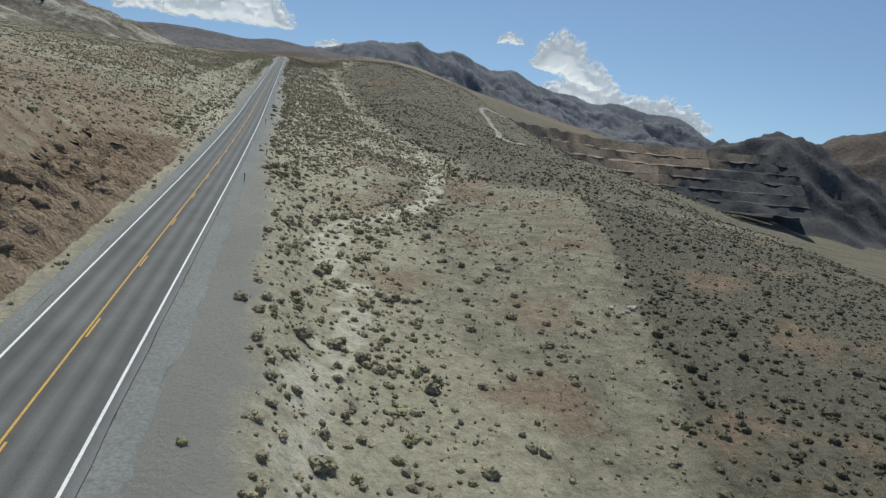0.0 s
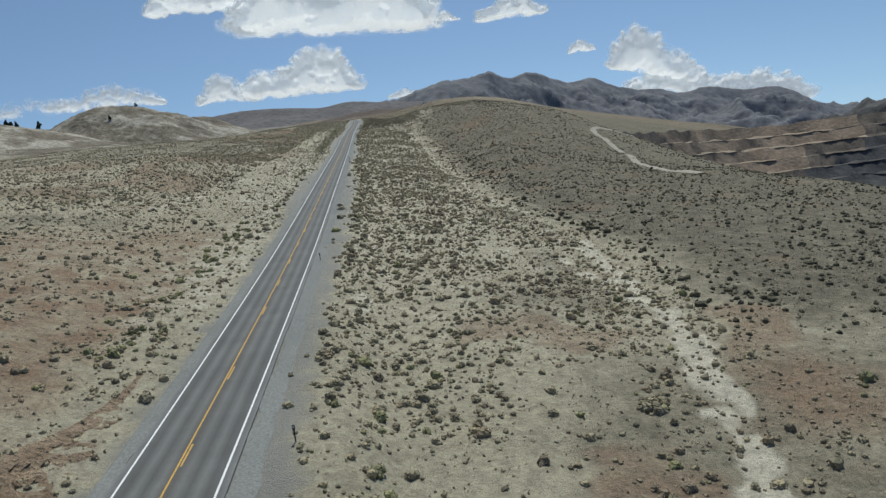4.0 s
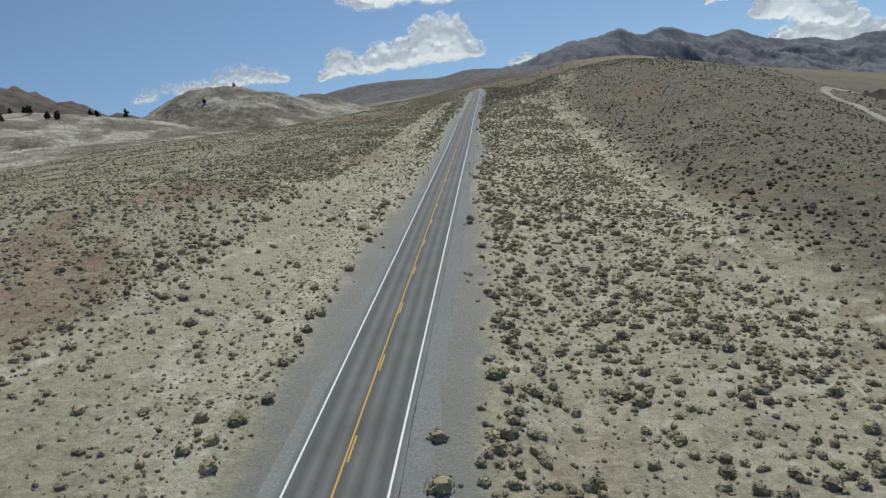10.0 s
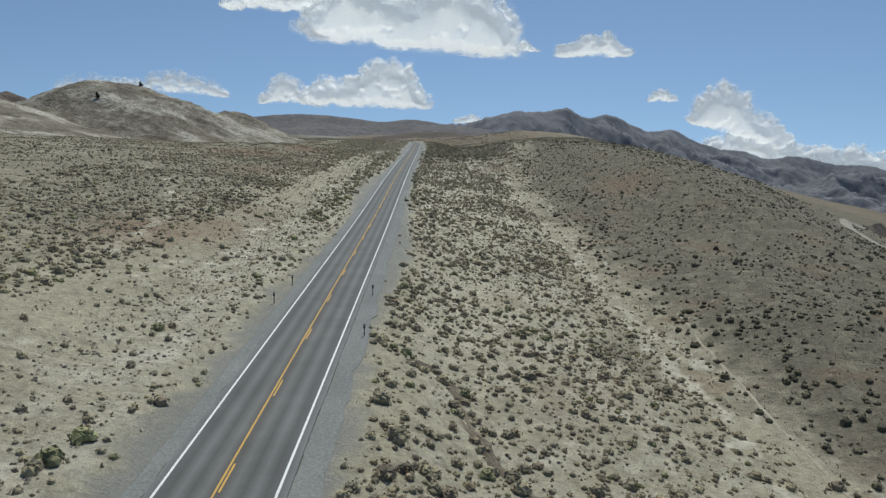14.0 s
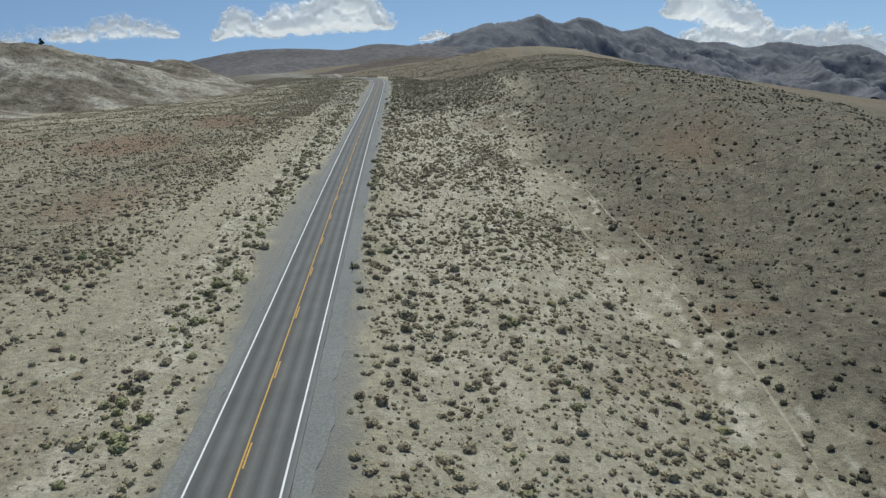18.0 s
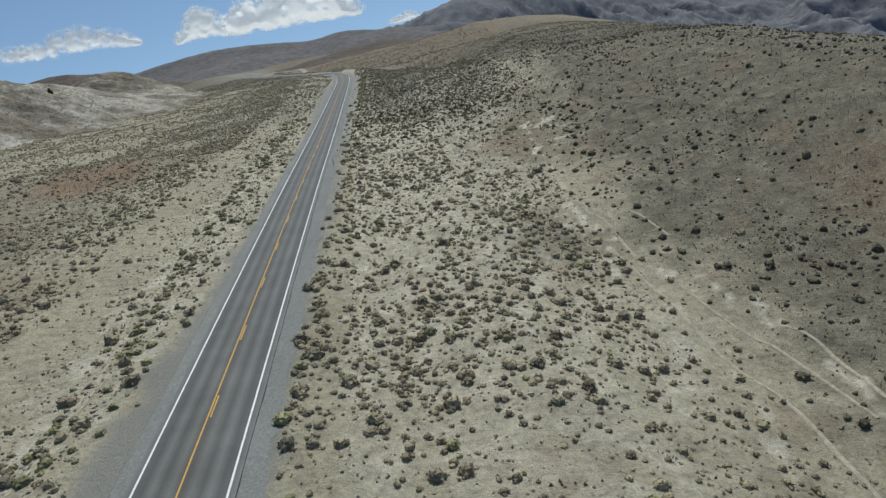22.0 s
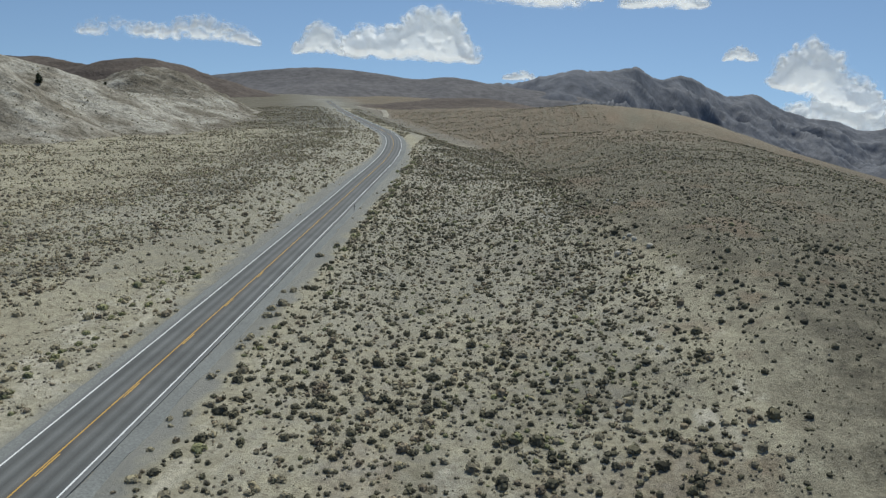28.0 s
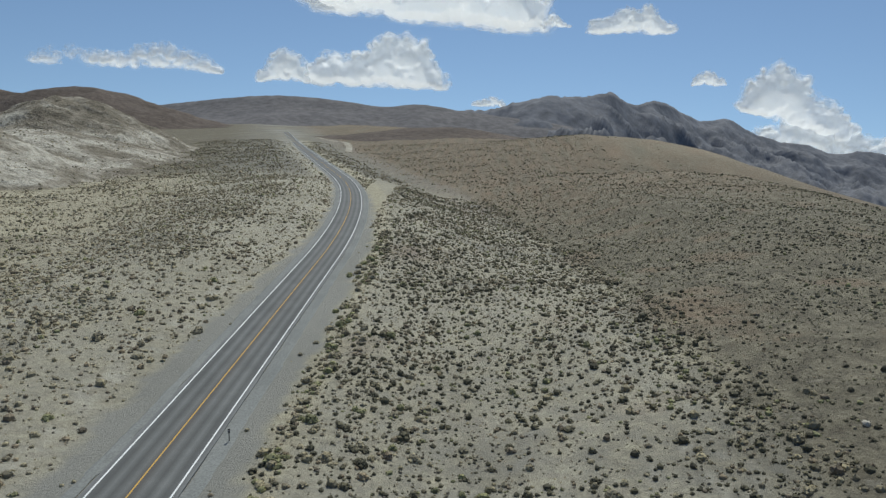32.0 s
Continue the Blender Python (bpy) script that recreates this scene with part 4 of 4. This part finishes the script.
def scrub_field(x0, x1, y0, y1, shapes, label, big=1.0, gain=1.0):
    x, y = scatter(x0, x1, y0, y1, gain)
    size = np.clip(rng.lognormal(-0.66, 0.4, len(x)), 0.25, 1.5) * big
    tall = rng.uniform(0.7, 1.1, len(x))
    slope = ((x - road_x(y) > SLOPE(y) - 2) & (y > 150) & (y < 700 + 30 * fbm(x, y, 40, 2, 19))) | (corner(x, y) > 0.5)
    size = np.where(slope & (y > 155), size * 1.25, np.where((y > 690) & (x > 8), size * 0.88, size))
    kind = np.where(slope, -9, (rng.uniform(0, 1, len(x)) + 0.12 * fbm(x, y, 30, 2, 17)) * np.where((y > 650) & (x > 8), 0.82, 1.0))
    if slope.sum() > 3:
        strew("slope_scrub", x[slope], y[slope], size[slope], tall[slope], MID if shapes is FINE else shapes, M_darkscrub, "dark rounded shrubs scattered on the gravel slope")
    for name, sel, mat, text in (("desert_scrub", (kind >= 0.05) & (kind < np.where((y > 640) & (x > 8), 0.26, 0.72)), M_sage, label), ("dark_scrub", (kind >= 0.26) & (kind < 0.72) & (y > 640) & (x > 8), M_darkscrub, "dark olive shrubs thick among the sage"), ("green_scrub", (kind > -1) & (kind < 0.05), M_green, "scattered greener rabbitbrush among the sage"),
                                 ("dry_scrub", kind >= 0.72, M_dry, "dry brown shrubs among the sage")):
        if sel.sum() > 3:
            if shapes is FINE:
                large = sel & (size > 0.72)
                sel = sel & (size <= 0.72)
                if large.sum() > 3:
                    strew(name, x[large], y[large], size[large], tall[large], FINE, mat, text)
            strew(name, x[sel], y[sel], size[sel], tall[sel], MID if shapes is FINE else shapes, mat, text)


def tufts(x0, x1, y0, y1, gain, label, mat=M_dry):
    n = int((x1 - x0) * (y1 - y0) * gain)
    x, y = rng.uniform(x0, x1, n), rng.uniform(y0, y1, n)
    p, _, _, grey = soil(x, y)
    keep = (grey < 0.45) & (p < 0.75) & (rng.uniform(-1, 1, n) < 0.35 + 0.8 * fbm(x, y, 16, 3, 71)) & ~((x > -17) & (x < -4) & (y < 128))
    x, y = x[keep], y[keep]
    strew("dry_tufts", x, y, rng.uniform(0.16, 0.42, len(x)), rng.uniform(0.7, 1.2, len(x)), TUFT, mat, label, 0.02)


scrub_field(5, 40, 20, 420, FINE, "grey-green sagebrush thick on tan gravel")
scrub_field(5, 40, 420, 780, FINE, "grey-green sagebrush thick beside the road")
scrub_field(5, 62, 780, 1010, MID, "grey-green sagebrush thick on the flat")
scrub_field(40, 62, 20, 780, MID, "grey-green sagebrush at the foot of the slope")
scrub_field(62, 150, 20, 430, COARSE, "dark small shrubs on the gravel slope", 0.85)
scrub_field(62, 150, 430, 1010, FAR, "sparse dark shrubs on the gravel hillside", 0.95)
scrub_field(-34, -5, 20, 900, MID, "grey-green sagebrush on rising tan ground")
scrub_field(-34, -5, 900, 1010, COARSE, "grey-green sagebrush on rising tan ground")
scrub_field(-70, -34, 60, 1010, COARSE, "grey-green sagebrush dotting the plain", 0.95, 0.9)
scrub_field(-190, -70, 60, 1010, FAR, "grey-green sagebrush dotting the far plain", 1.0, 0.5)
scrub_field(-200, 190, 1010, 1400, FAR, "far scrub dotting the plain", 1.35, 0.24)
scrub_field(150, 240, 250, 1010, FAR, "far scrub on the slope's shoulder", 1.1, 0.5)
for n, ux, spread_x, ya, yb, mat in ((300, -11.6, 1.5, 430, 720, M_green), (220, -12, 1.8, 430, 720, M_sage), (70, -12.5, 1.2, 150, 235, M_green), (110, 10.5, 0.9, 735, 880, M_green), (160, 11, 1.2, 735, 880, M_sage), (70, 6.9, 0.5, 440, 720, M_sage), (130, 11, 1.2, 200, 330, M_sage)):
    y = rng.uniform(ya, yb, n)
    x = rng.normal(ux, spread_x, n)
    keep = np.abs(x) > 5.6
    strew("verge_scrub", x[keep], y[keep], np.clip(rng.lognormal(-0.25, 0.4, keep.sum()), 0.35, 1.6), rng.uniform(0.7, 1, keep.sum()), FINE, mat, "shrubs lining the edge of the road", 0.04)
spots = np.concatenate(HILL_SPOTS)
strew("hill_scrub", spots[:, 0], spots[:, 1], rng.uniform(0.7, 1.6, len(spots)), rng.uniform(0.7, 1.1, len(spots)), FAR, M_sage, "dark scrub dotting the pale badland hills", 0.1, spots[:, 2])
tufts(6, 90, 30, 560, 0.62, "tiny dry tufts between the shrubs")
tufts(6, 50, 560, 900, 0.6, "tiny dry tufts on the flat")
tufts(50, 112, 470, 900, 1.1, "tiny dry tufts on the dark gravel", M_darkscrub)
tufts(-45, -6, 60, 900, 0.55, "tiny dry tufts on the rising ground")


# stones lying about
def stone_shape(rng):
    v = [(math.cos(a) * rng.uniform(0.35, 0.6), math.sin(a) * rng.uniform(0.35, 0.6), rng.uniform(-0.1, 0.15)) for a in np.arange(6) * 1.047]
    v += [(math.cos(a) * rng.uniform(0.15, 0.35), math.sin(a) * rng.uniform(0.15, 0.35), rng.uniform(0.3, 0.5)) for a in np.arange(4) * 1.571]
    f = [(0, 1, 6), (1, 7, 6), (1, 2, 7), (2, 3, 7), (3, 8, 7), (3, 4, 8), (4, 5, 8), (5, 9, 8), (5, 0, 9), (0, 6, 9), (6, 7, 8), (6, 8, 9)]
    return np.array(v), np.array(f)


STONES = [stone_shape(rng) for _ in range(8)]
x, y = scatter(9, 80, 20, 900, 0.35)
strew("stones", x + 0.8, y - 0.7, rng.uniform(0.12, 0.4, len(x)), rng.uniform(0.6, 1, len(x)), STONES, M_stone, "small brown stones strewn on the gravel", 0.0)
x, y = scatter(-60, -9, 20, 900, 0.35)
strew("stones", x + 0.8, y - 0.7, rng.uniform(0.12, 0.4, len(x)), rng.uniform(0.6, 1, len(x)), STONES, M_stone, "small brown stones strewn on the gravel", 0.0)

n = 6000
x, y = rng.uniform(-18, -8.5, n), rng.uniform(240, 720, n)
strew("rubble", x, y, rng.uniform(0.12, 0.42, n), rng.uniform(0.5, 0.9, n), STONES, M_stone, "pale stones and clods along the roadside ditch", 0.0)

# single shrubs near the road, each a thing with its stems
BUSH = []
for k in range(6):
    v, f = FINE[k]
    leafy = mesh_of("sagebrush", v, f, M_green if k == 5 else M_dry if k == 3 else M_sage, flat=True)
    sv, sf = stem_shape(rng)
    b = new("sagebrush", leafy)
    part("stems", mesh_of("stems", sv, sf, M_twig, flat=True), b, "dry woody stems")
    tagged(b, "green rounded rabbitbrush on tan gravel" if k == 5 else "dry brown rounded shrub on tan gravel" if k == 3 else "grey-green rounded sagebrush on tan gravel", "bush", "roadside shrubs")
    BUSH.append(b)


def plant(b, x, y, size, tall):
    z = float(land(np.array([x]), np.array([y]))[0]) - 0.03
    m = pose(x, y, z, 0, 0, rng.uniform(0, 360))
    m = m @ Matrix.Diagonal((size, size, size * tall, 1))
    return m


PLACED = [(6.4, 245.5, 1.9), (-7.4, 242.3, 1.7), (-8.4, 265, 1.5), (-8.9, 276.3, 1.5), (13.3, 195.5, 1.6), (-10.3, 315.7, 1.9), (23.5, 324.3, 1.5), (6.5, 577.4, 1.4), (9.3, 556.1, 1.5), (64.2, 642, 1.8), (27.8, 634.2, 1.6), (16.8, 634.2, 1.5), (-19.2, 797.5, 2.2), (-18, 807.5, 1.9), (-8.4, 803.4, 1.8), (55, 768, 1.7), (32.1, 622.7, 1.4), (56.8, 553.3, 1.5)]
PLACED_B = [(41.4, 551.6, 1.5), (28.5, 544, 1.4), (11.7, 78.8, 2), (10, 113.1, 1.9), (8.4, 46.4, 1.6), (15.8, 67.3, 2.2), (12.8, 44.2, 2.2), (15.6, 46.1, 1.9), (19.1, 58.4, 1.8), (8, 117.2, 2.2), (9.3, 120.3, 2.4), (10.9, 123.9, 2.2), (12.9, 125.3, 1.9), (11.2, 115.1, 1.6), (7.1, 360.7, 1.8), (8, 346.5, 2), (9.5, 341.1, 2.2), (9.1, 335.5, 1.9)]
# the largest bushes, near the road and on the flat
BIG = [(-8.6, 248.8), (-8.9, 254.7), (-9.4, 217.8), (-10, 212.2), (5.8, 251.1), (6.2, 218.9), (6.5, 233.7), (9.5, 260.7), (24.6, 219.8), (-9.7, 323.6), (-9.7, 333), (-9.3, 335.9), (6.3, 318.5), (-8.1, 308.5), (5.6, 471.4), (-7.9, 482.6), (5.8, 521.8), (-10.7, 466.9), (11.8, 456.7), (10.5, 527), (5.7, 548.7), (-10.2, 526.5), (-8.4, 532.8), (12.5, 521.3), (15.2, 590.9), (21.3, 593.3), (41.7, 595.8), (53.8, 619.1), (7.1, 711.3), (8, 738.2), (6.3, 731.2), (9.1, 750.2), (-8.6, 759), (-10.5, 744.4), (-13.1, 736.5), (22.3, 99.9), (19.7, 96.7), (31, 108.3), (-6.1, 143.8), (49.5, 504.7), (67.6, 547.1), (69.2, 629), (64.7, 620.4)]
GULLY = [(11.6, 357.1), (13.9, 354.3), (14.5, 348.9), (16.8, 340.9), (20.2, 334.6), (23.2, 324.3), (26, 318.6), (29.5, 306), (32.8, 297.4)]
things = [(x, y, s * 0.85) for x, y, s in PLACED + PLACED_B] + [(x, y, rng.uniform(1.35, 1.8)) for x, y in BIG]
things += [(x + rng.uniform(-1.5, 1.5), y + rng.uniform(-1.5, 1.5), rng.uniform(0.9, 1.5)) for x, y in GULLY for _ in range(3)]
while len(things) < 285:
    y = rng.uniform(35, 830)
    x = rng.choice([rng.uniform(9.3, 15), rng.uniform(5.6, 8.5), rng.uniform(-16, -9.5), rng.uniform(15, 24)], p=[0.45, 0.13, 0.27, 0.15])
    if (x < 0 and y < 165) or (x < 9 and y < 118):
        continue
    things.append((x, y, rng.uniform(0.7, 1.4) if abs(x) > 8.5 else rng.uniform(0.4, 0.9)))
for k, (x, y, s) in enumerate(things):
    b = BUSH[rng.choice(6, p=[0.17, 0.17, 0.16, 0.16, 0.16, 0.18])]
    m = plant(b, float(x), float(y), float(s), rng.uniform(0.75, 1.0))
    if k < 6:
        BUSH[k].matrix_basis = m
    else:
        c = copy_thing(b, Matrix.Identity(4))
        c.matrix_basis = m


# ---- junipers on the pale hills ----
def juniper(x, y, size):
    vs, fs, base = [], [], 0
    for k in range(5):
        v, f = FINE[rng.randint(7)]
        s = size * (0.75 - 0.11 * k) * rng.uniform(0.85, 1.15)
        vs.append(v * np.array((s, s, s * 1.2)) + np.array((rng.uniform(-0.15, 0.15) * size, rng.uniform(-0.15, 0.15) * size, 0.1 * size + k * 0.2 * size)))
        fs.append(f + base)
        base += len(v)
    tree = new("juniper_tree", mesh_of("juniper_tree", np.concatenate(vs), np.concatenate(fs), M_juniper, flat=True))
    a = np.arange(6) * 1.0472
    ring = lambda r, z: np.stack([r * np.cos(a), r * np.sin(a), 0 * a + z], -1)
    tv = np.concatenate([ring(0.07 * size, -0.8), ring(0.04 * size, 0.5 * size)])
    tf = np.array([(k, (k + 1) % 6, 6 + (k + 1) % 6, 6 + k) for k in range(6)])
    part("trunk", mesh_of("trunk", tv, tf, M_twig), tree, "short twisted trunk")
    return tagged(tree, "dark green juniper on a pale hillside", "tree", "junipers on the hills")


bpy.context.view_layer.update()
dg = bpy.context.evaluated_depsgraph_get()
for x, y, s in ((-377, 775, 6), (-370, 782, 5), (-385, 770, 5), (-345, 748, 5), (-340, 744, 6), (-350, 752, 5), (-307, 725, 6), (-313, 722, 5.5), (-333, 700, 5), (-318, 789, 6), (-316, 793, 5), (-299, 810, 7), (-258, 883, 4.5), (-249, 948, 5),
                (-200, 985, 5), (-205, 1060, 6), (-225, 1080, 5), (-330, 820, 6), (-296, 760, 5)):
    ok, at, *_ = scene.ray_cast(dg, Vector((x, y, 500)), Vector((0, 0, -1)))
    if ok:
        juniper(x, y, s).location = at + Vector((0, 0, 0.1))


# ---- boulders, posts ----
def boulder(x, y, size):
    bm = bmesh.new()
    bmesh.ops.create_icosphere(bm, subdivisions=2, radius=0.5)
    for v in bm.verts:
        v.co *= 1 + 0.28 * noise.noise(v.co * 2.3 + Vector((x, y, 0)))
        v.co.z *= 0.75
    me = bpy.data.meshes.new("boulder")
    bm.to_mesh(me)
    bm.free()
    me.materials.append(M_boulder)
    ob = new("boulder", me)
    z = float(land(np.array([x]), np.array([y]))[0])
    ob.matrix_basis = pose(x, y, z + size * 0.2, rng.uniform(-20, 20), rng.uniform(-20, 20), rng.uniform(0, 360)) @ Matrix.Scale(size, 4)
    return tagged(ob, "pale angular boulder lying on the hillside", "boulder", "boulders on the hillside")


for x, y, s in ((61.1, 768.7, 1.0), (61.3, 760.9, 1.2), (62.6, 765.9, 0.7), (58.4, 731.8, 1.1), (58.7, 728.9, 1.4), (59.7, 722.5, 1.6), (54.8, 722.1, 1.5), (56.3, 720.7, 1.1), (56.7, 722.7, 0.8), (57.5, 731.4, 0.7),
                (53.6, 581.1, 0.8), (64.9, 569.4, 0.8), (51.5, 596.2, 0.9), (49.6, 63.6, 0.9), (50.7, 64.7, 1.2), (48.7, 62.9, 0.7), (51.5, 65.5, 0.8), (48.2, 64.9, 0.9), (26.8, 540.5, 0.7), (27.4, 539.4, 0.5)):
    boulder(x, y, s * 0.75)


def box(bm, sx, sy, sz, at):
    r = bmesh.ops.create_cube(bm, size=1)
    bmesh.ops.scale(bm, vec=(sx, sy, sz), verts=r["verts"])
    bmesh.ops.translate(bm, vec=at, verts=r["verts"])


def marker_post(x, y):
    bm = bmesh.new()
    box(bm, 0.09, 0.05, 1.35, (0, 0, 0.6))
    bmesh.ops.bevel(bm, geom=bm.edges[:], offset=0.008, segments=1, affect="EDGES")
    me = bpy.data.meshes.new("marker_post")
    bm.to_mesh(me)
    bm.free()
    me.materials.append(M_post)
    ob = new("marker_post", me)
    for name, zz, mat, size in (("sign_plate", 1.05, M_post, (0.2, 0.03, 0.42)), ("reflector", 1.12, M_reflector, (0.09, 0.012, 0.12))):
        bm = bmesh.new()
        box(bm, *size, (0, -0.045 if name == "sign_plate" else -0.068, zz))
        me2 = bpy.data.meshes.new(name)
        bm.to_mesh(me2)
        bm.free()
        me2.materials.append(mat)
        part(name, me2, ob, "white reflector" if name == "reflector" else "dark narrow plate")
    ob.location = (x, y, float(land(np.array([x]), np.array([y]))[0]))
    return tagged(ob, "slim dark roadside marker post on the gravel shoulder", "post", "marker posts")


for x, y in ((5.3, 100), (7.4, 132.5), (5, 194), (5.4, 361), (4.9, 377), (-5.6, 372), (-5.3, 381), (5.4, 470), (5.4, 620), (5, 773)):
    marker_post(x, y)


# ---- clouds ----
def cloud_material():
    m, nt, b = shader("cloud")
    nt.nodes.remove(b)
    out = nt.nodes["Material Output"]
    at = nt.nodes.new("ShaderNodeAttribute")
    at.attribute_name = "cover"
    n1, n2 = noise_of(nt, 0.011, 8, 0.62), noise_of(nt, 0.05, 6, 0.6)
    s = nt.nodes.new("ShaderNodeMath")
    s.operation = "MULTIPLY_ADD"
    nt.links.new(n1.outputs["Fac"], s.inputs[0])
    s.inputs[1].default_value, s.inputs[2].default_value = 1.9, -0.95
    a = nt.nodes.new("ShaderNodeMath")
    a.operation = "ADD"
    nt.links.new(at.outputs["Fac"], a.inputs[0])
    nt.links.new(s.outputs[0], a.inputs[1])
    r = nt.nodes.new("ShaderNodeMapRange")
    r.interpolation_type = "SMOOTHSTEP"
    r.inputs[1].default_value, r.inputs[2].default_value = -0.05, 1.05
    nt.links.new(a.outputs[0], r.inputs[0])
    d, t, e = nt.nodes.new("ShaderNodeBsdfDiffuse"), nt.nodes.new("ShaderNodeBsdfTranslucent"), nt.nodes.new("ShaderNodeEmission")
    d.inputs[0].default_value = t.inputs[0].default_value = (0.9, 0.9, 0.9, 1)
    # faint bluish glow added in place of light scattered inside the cloud
    e.inputs[0].default_value, e.inputs[1].default_value = (0.85, 0.91, 1, 1), 0.24
    bp = add(nt, "ShaderNodeBump", Strength=1.0, Distance=55.0)
    nt.links.new(n1.outputs["Fac"], bp.inputs["Height"])
    nt.links.new(bp.outputs[0], d.inputs["Normal"])
    mix, plus, fade, clear = nt.nodes.new("ShaderNodeMixShader"), nt.nodes.new("ShaderNodeAddShader"), nt.nodes.new("ShaderNodeMixShader"), nt.nodes.new("ShaderNodeBsdfTransparent")
    mix.inputs[0].default_value = 0.35
    nt.links.new(d.outputs[0], mix.inputs[1])
    nt.links.new(t.outputs[0], mix.inputs[2])
    nt.links.new(mix.outputs[0], plus.inputs[0])
    nt.links.new(e.outputs[0], plus.inputs[1])
    nt.links.new(r.outputs[0], fade.inputs[0])
    nt.links.new(clear.outputs[0], fade.inputs[1])
    nt.links.new(plus.outputs[0], fade.inputs[2])
    nt.links.new(fade.outputs[0], out.inputs[0])
    return m


M_cloud = cloud_material()


def cloud(az0, az1, el0, el1, label, seed, lean=0.0, thick=1.0, reach=4300.0):
    """A heaped cloud far off: a lumpy relief with a flat foot and frayed edges."""
    r = np.random.RandomState(seed)
    w, h = az1 - az0, el1 - el0
    nx, ny = int(np.clip(w * 12, 40, 220)), int(np.clip(h * 14, 30, 110))
    A, E = np.meshgrid(np.linspace(az0 - 0.12 * w, az1 + 0.12 * w, nx), np.linspace(el0 - 0.2 * h, el1 + 0.2 * h, ny))
    deep = np.full(A.shape, -1.0)
    count = int(34 + 5 * w)
    for k in range(count):
        t = r.uniform(0.04, 0.96)
        crown = math.sin(t * 3.14159) ** 0.5 * (0.8 + 0.2 * math.sin(t * 9 + seed))
        rad = h * r.uniform(0.2, 0.38) * (0.5 + 0.5 * crown)
        cx, cy = az0 + t * w, el0 + rad * 0.8 + lean * (t - 0.5) * h + r.uniform(0, 1) * max(0.0, h * crown - 1.7 * rad)
        q = 1 - np.hypot((A - cx) * 0.85, (E - cy) * np.where(E < cy, 1.35, 1.0)) / rad
        deep = np.maximum(deep, q) + 0.04 * np.clip(q, 0, 1)
        for _ in range(5):
            a, small = r.uniform(-0.5, 3.6), rad * r.uniform(0.2, 0.42)
            q = 1 - np.hypot(A - cx - rad * 0.95 * math.cos(a), E - cy - rad * 0.85 * math.sin(a)) / small
            deep = np.maximum(deep, q * 0.55)
    foot = el0 + lean * ((A - az0) / w - 0.5) * h
    deep = np.where(E < foot + 0.05 * h, deep - (foot + 0.05 * h - E) / h * 6, deep)
    deep = deep + 0.16 * fbm(A, E, h * 0.5, 4, seed)
    D = reach - np.sqrt(np.clip(deep, 0, 1)) * reach * math.radians(h) * 0.5
    ra, re = np.radians(A), np.radians(E)
    X, Y, Z = 20 + D * np.sin(ra) * np.cos(re), 350 + D * np.cos(ra) * np.cos(re), 32 + D * np.sin(re)
    me = mesh_of("cloud", np.stack([X, Y, Z], -1).reshape(-1, 3), grid_faces(nx, ny), M_cloud)
    c = me.attributes.new("cover", "FLOAT", "POINT")
    c.data.foreach_set("value", np.clip(deep * 1.9 * thick - (1 - thick) * 0.2, -1, 1.2).astype(np.float32).ravel())
    return tagged(new("cloud", me), label, "cloud", kind="structure")


cloud(-16, -8, 9.6, 13.2, "white heaped cloud with ragged edges", 301)
cloud(-9.5, 5.9, 6.9, 15.0, "large white cloud with a flat grey foot", 302, -0.12)
cloud(-9.6, -0.5, 2.6, 7.3, "white towering heap of cloud over the horizon", 303)
cloud(-13.6, -8.8, 2.8, 5.4, "small white heap beside a towering cloud", 312, 0.0, 0.85)
cloud(9.6, 15.3, 6.8, 9.3, "small bright heaped cloud", 304)
cloud(5.9, 8.4, 7.3, 8.3, "small wisp of white cloud", 305, 0.0, 0.8)
cloud(16.8, 19.0, 3.5, 4.8, "small pale puff of cloud", 306, 0.0, 0.8)
cloud(20.3, 26.6, 0.6, 5.0, "white towering cloud behind the mountains", 307, -0.5)
cloud(20.8, 35, -1.6, 1.9, "long low bank of white cloud", 308, -0.6, 0.9)
cloud(-28, -15.5, 3.2, 5.5, "faint long bank of low cloud", 309, 0.0, 0.55)
cloud(1.6, 4.2, 1.7, 2.7, "small pale puff of cloud", 310, 0.0, 0.7)
cloud(-41, -33, 1.0, 4.6, "pale heap of low cloud", 311, 0.0, 0.7)
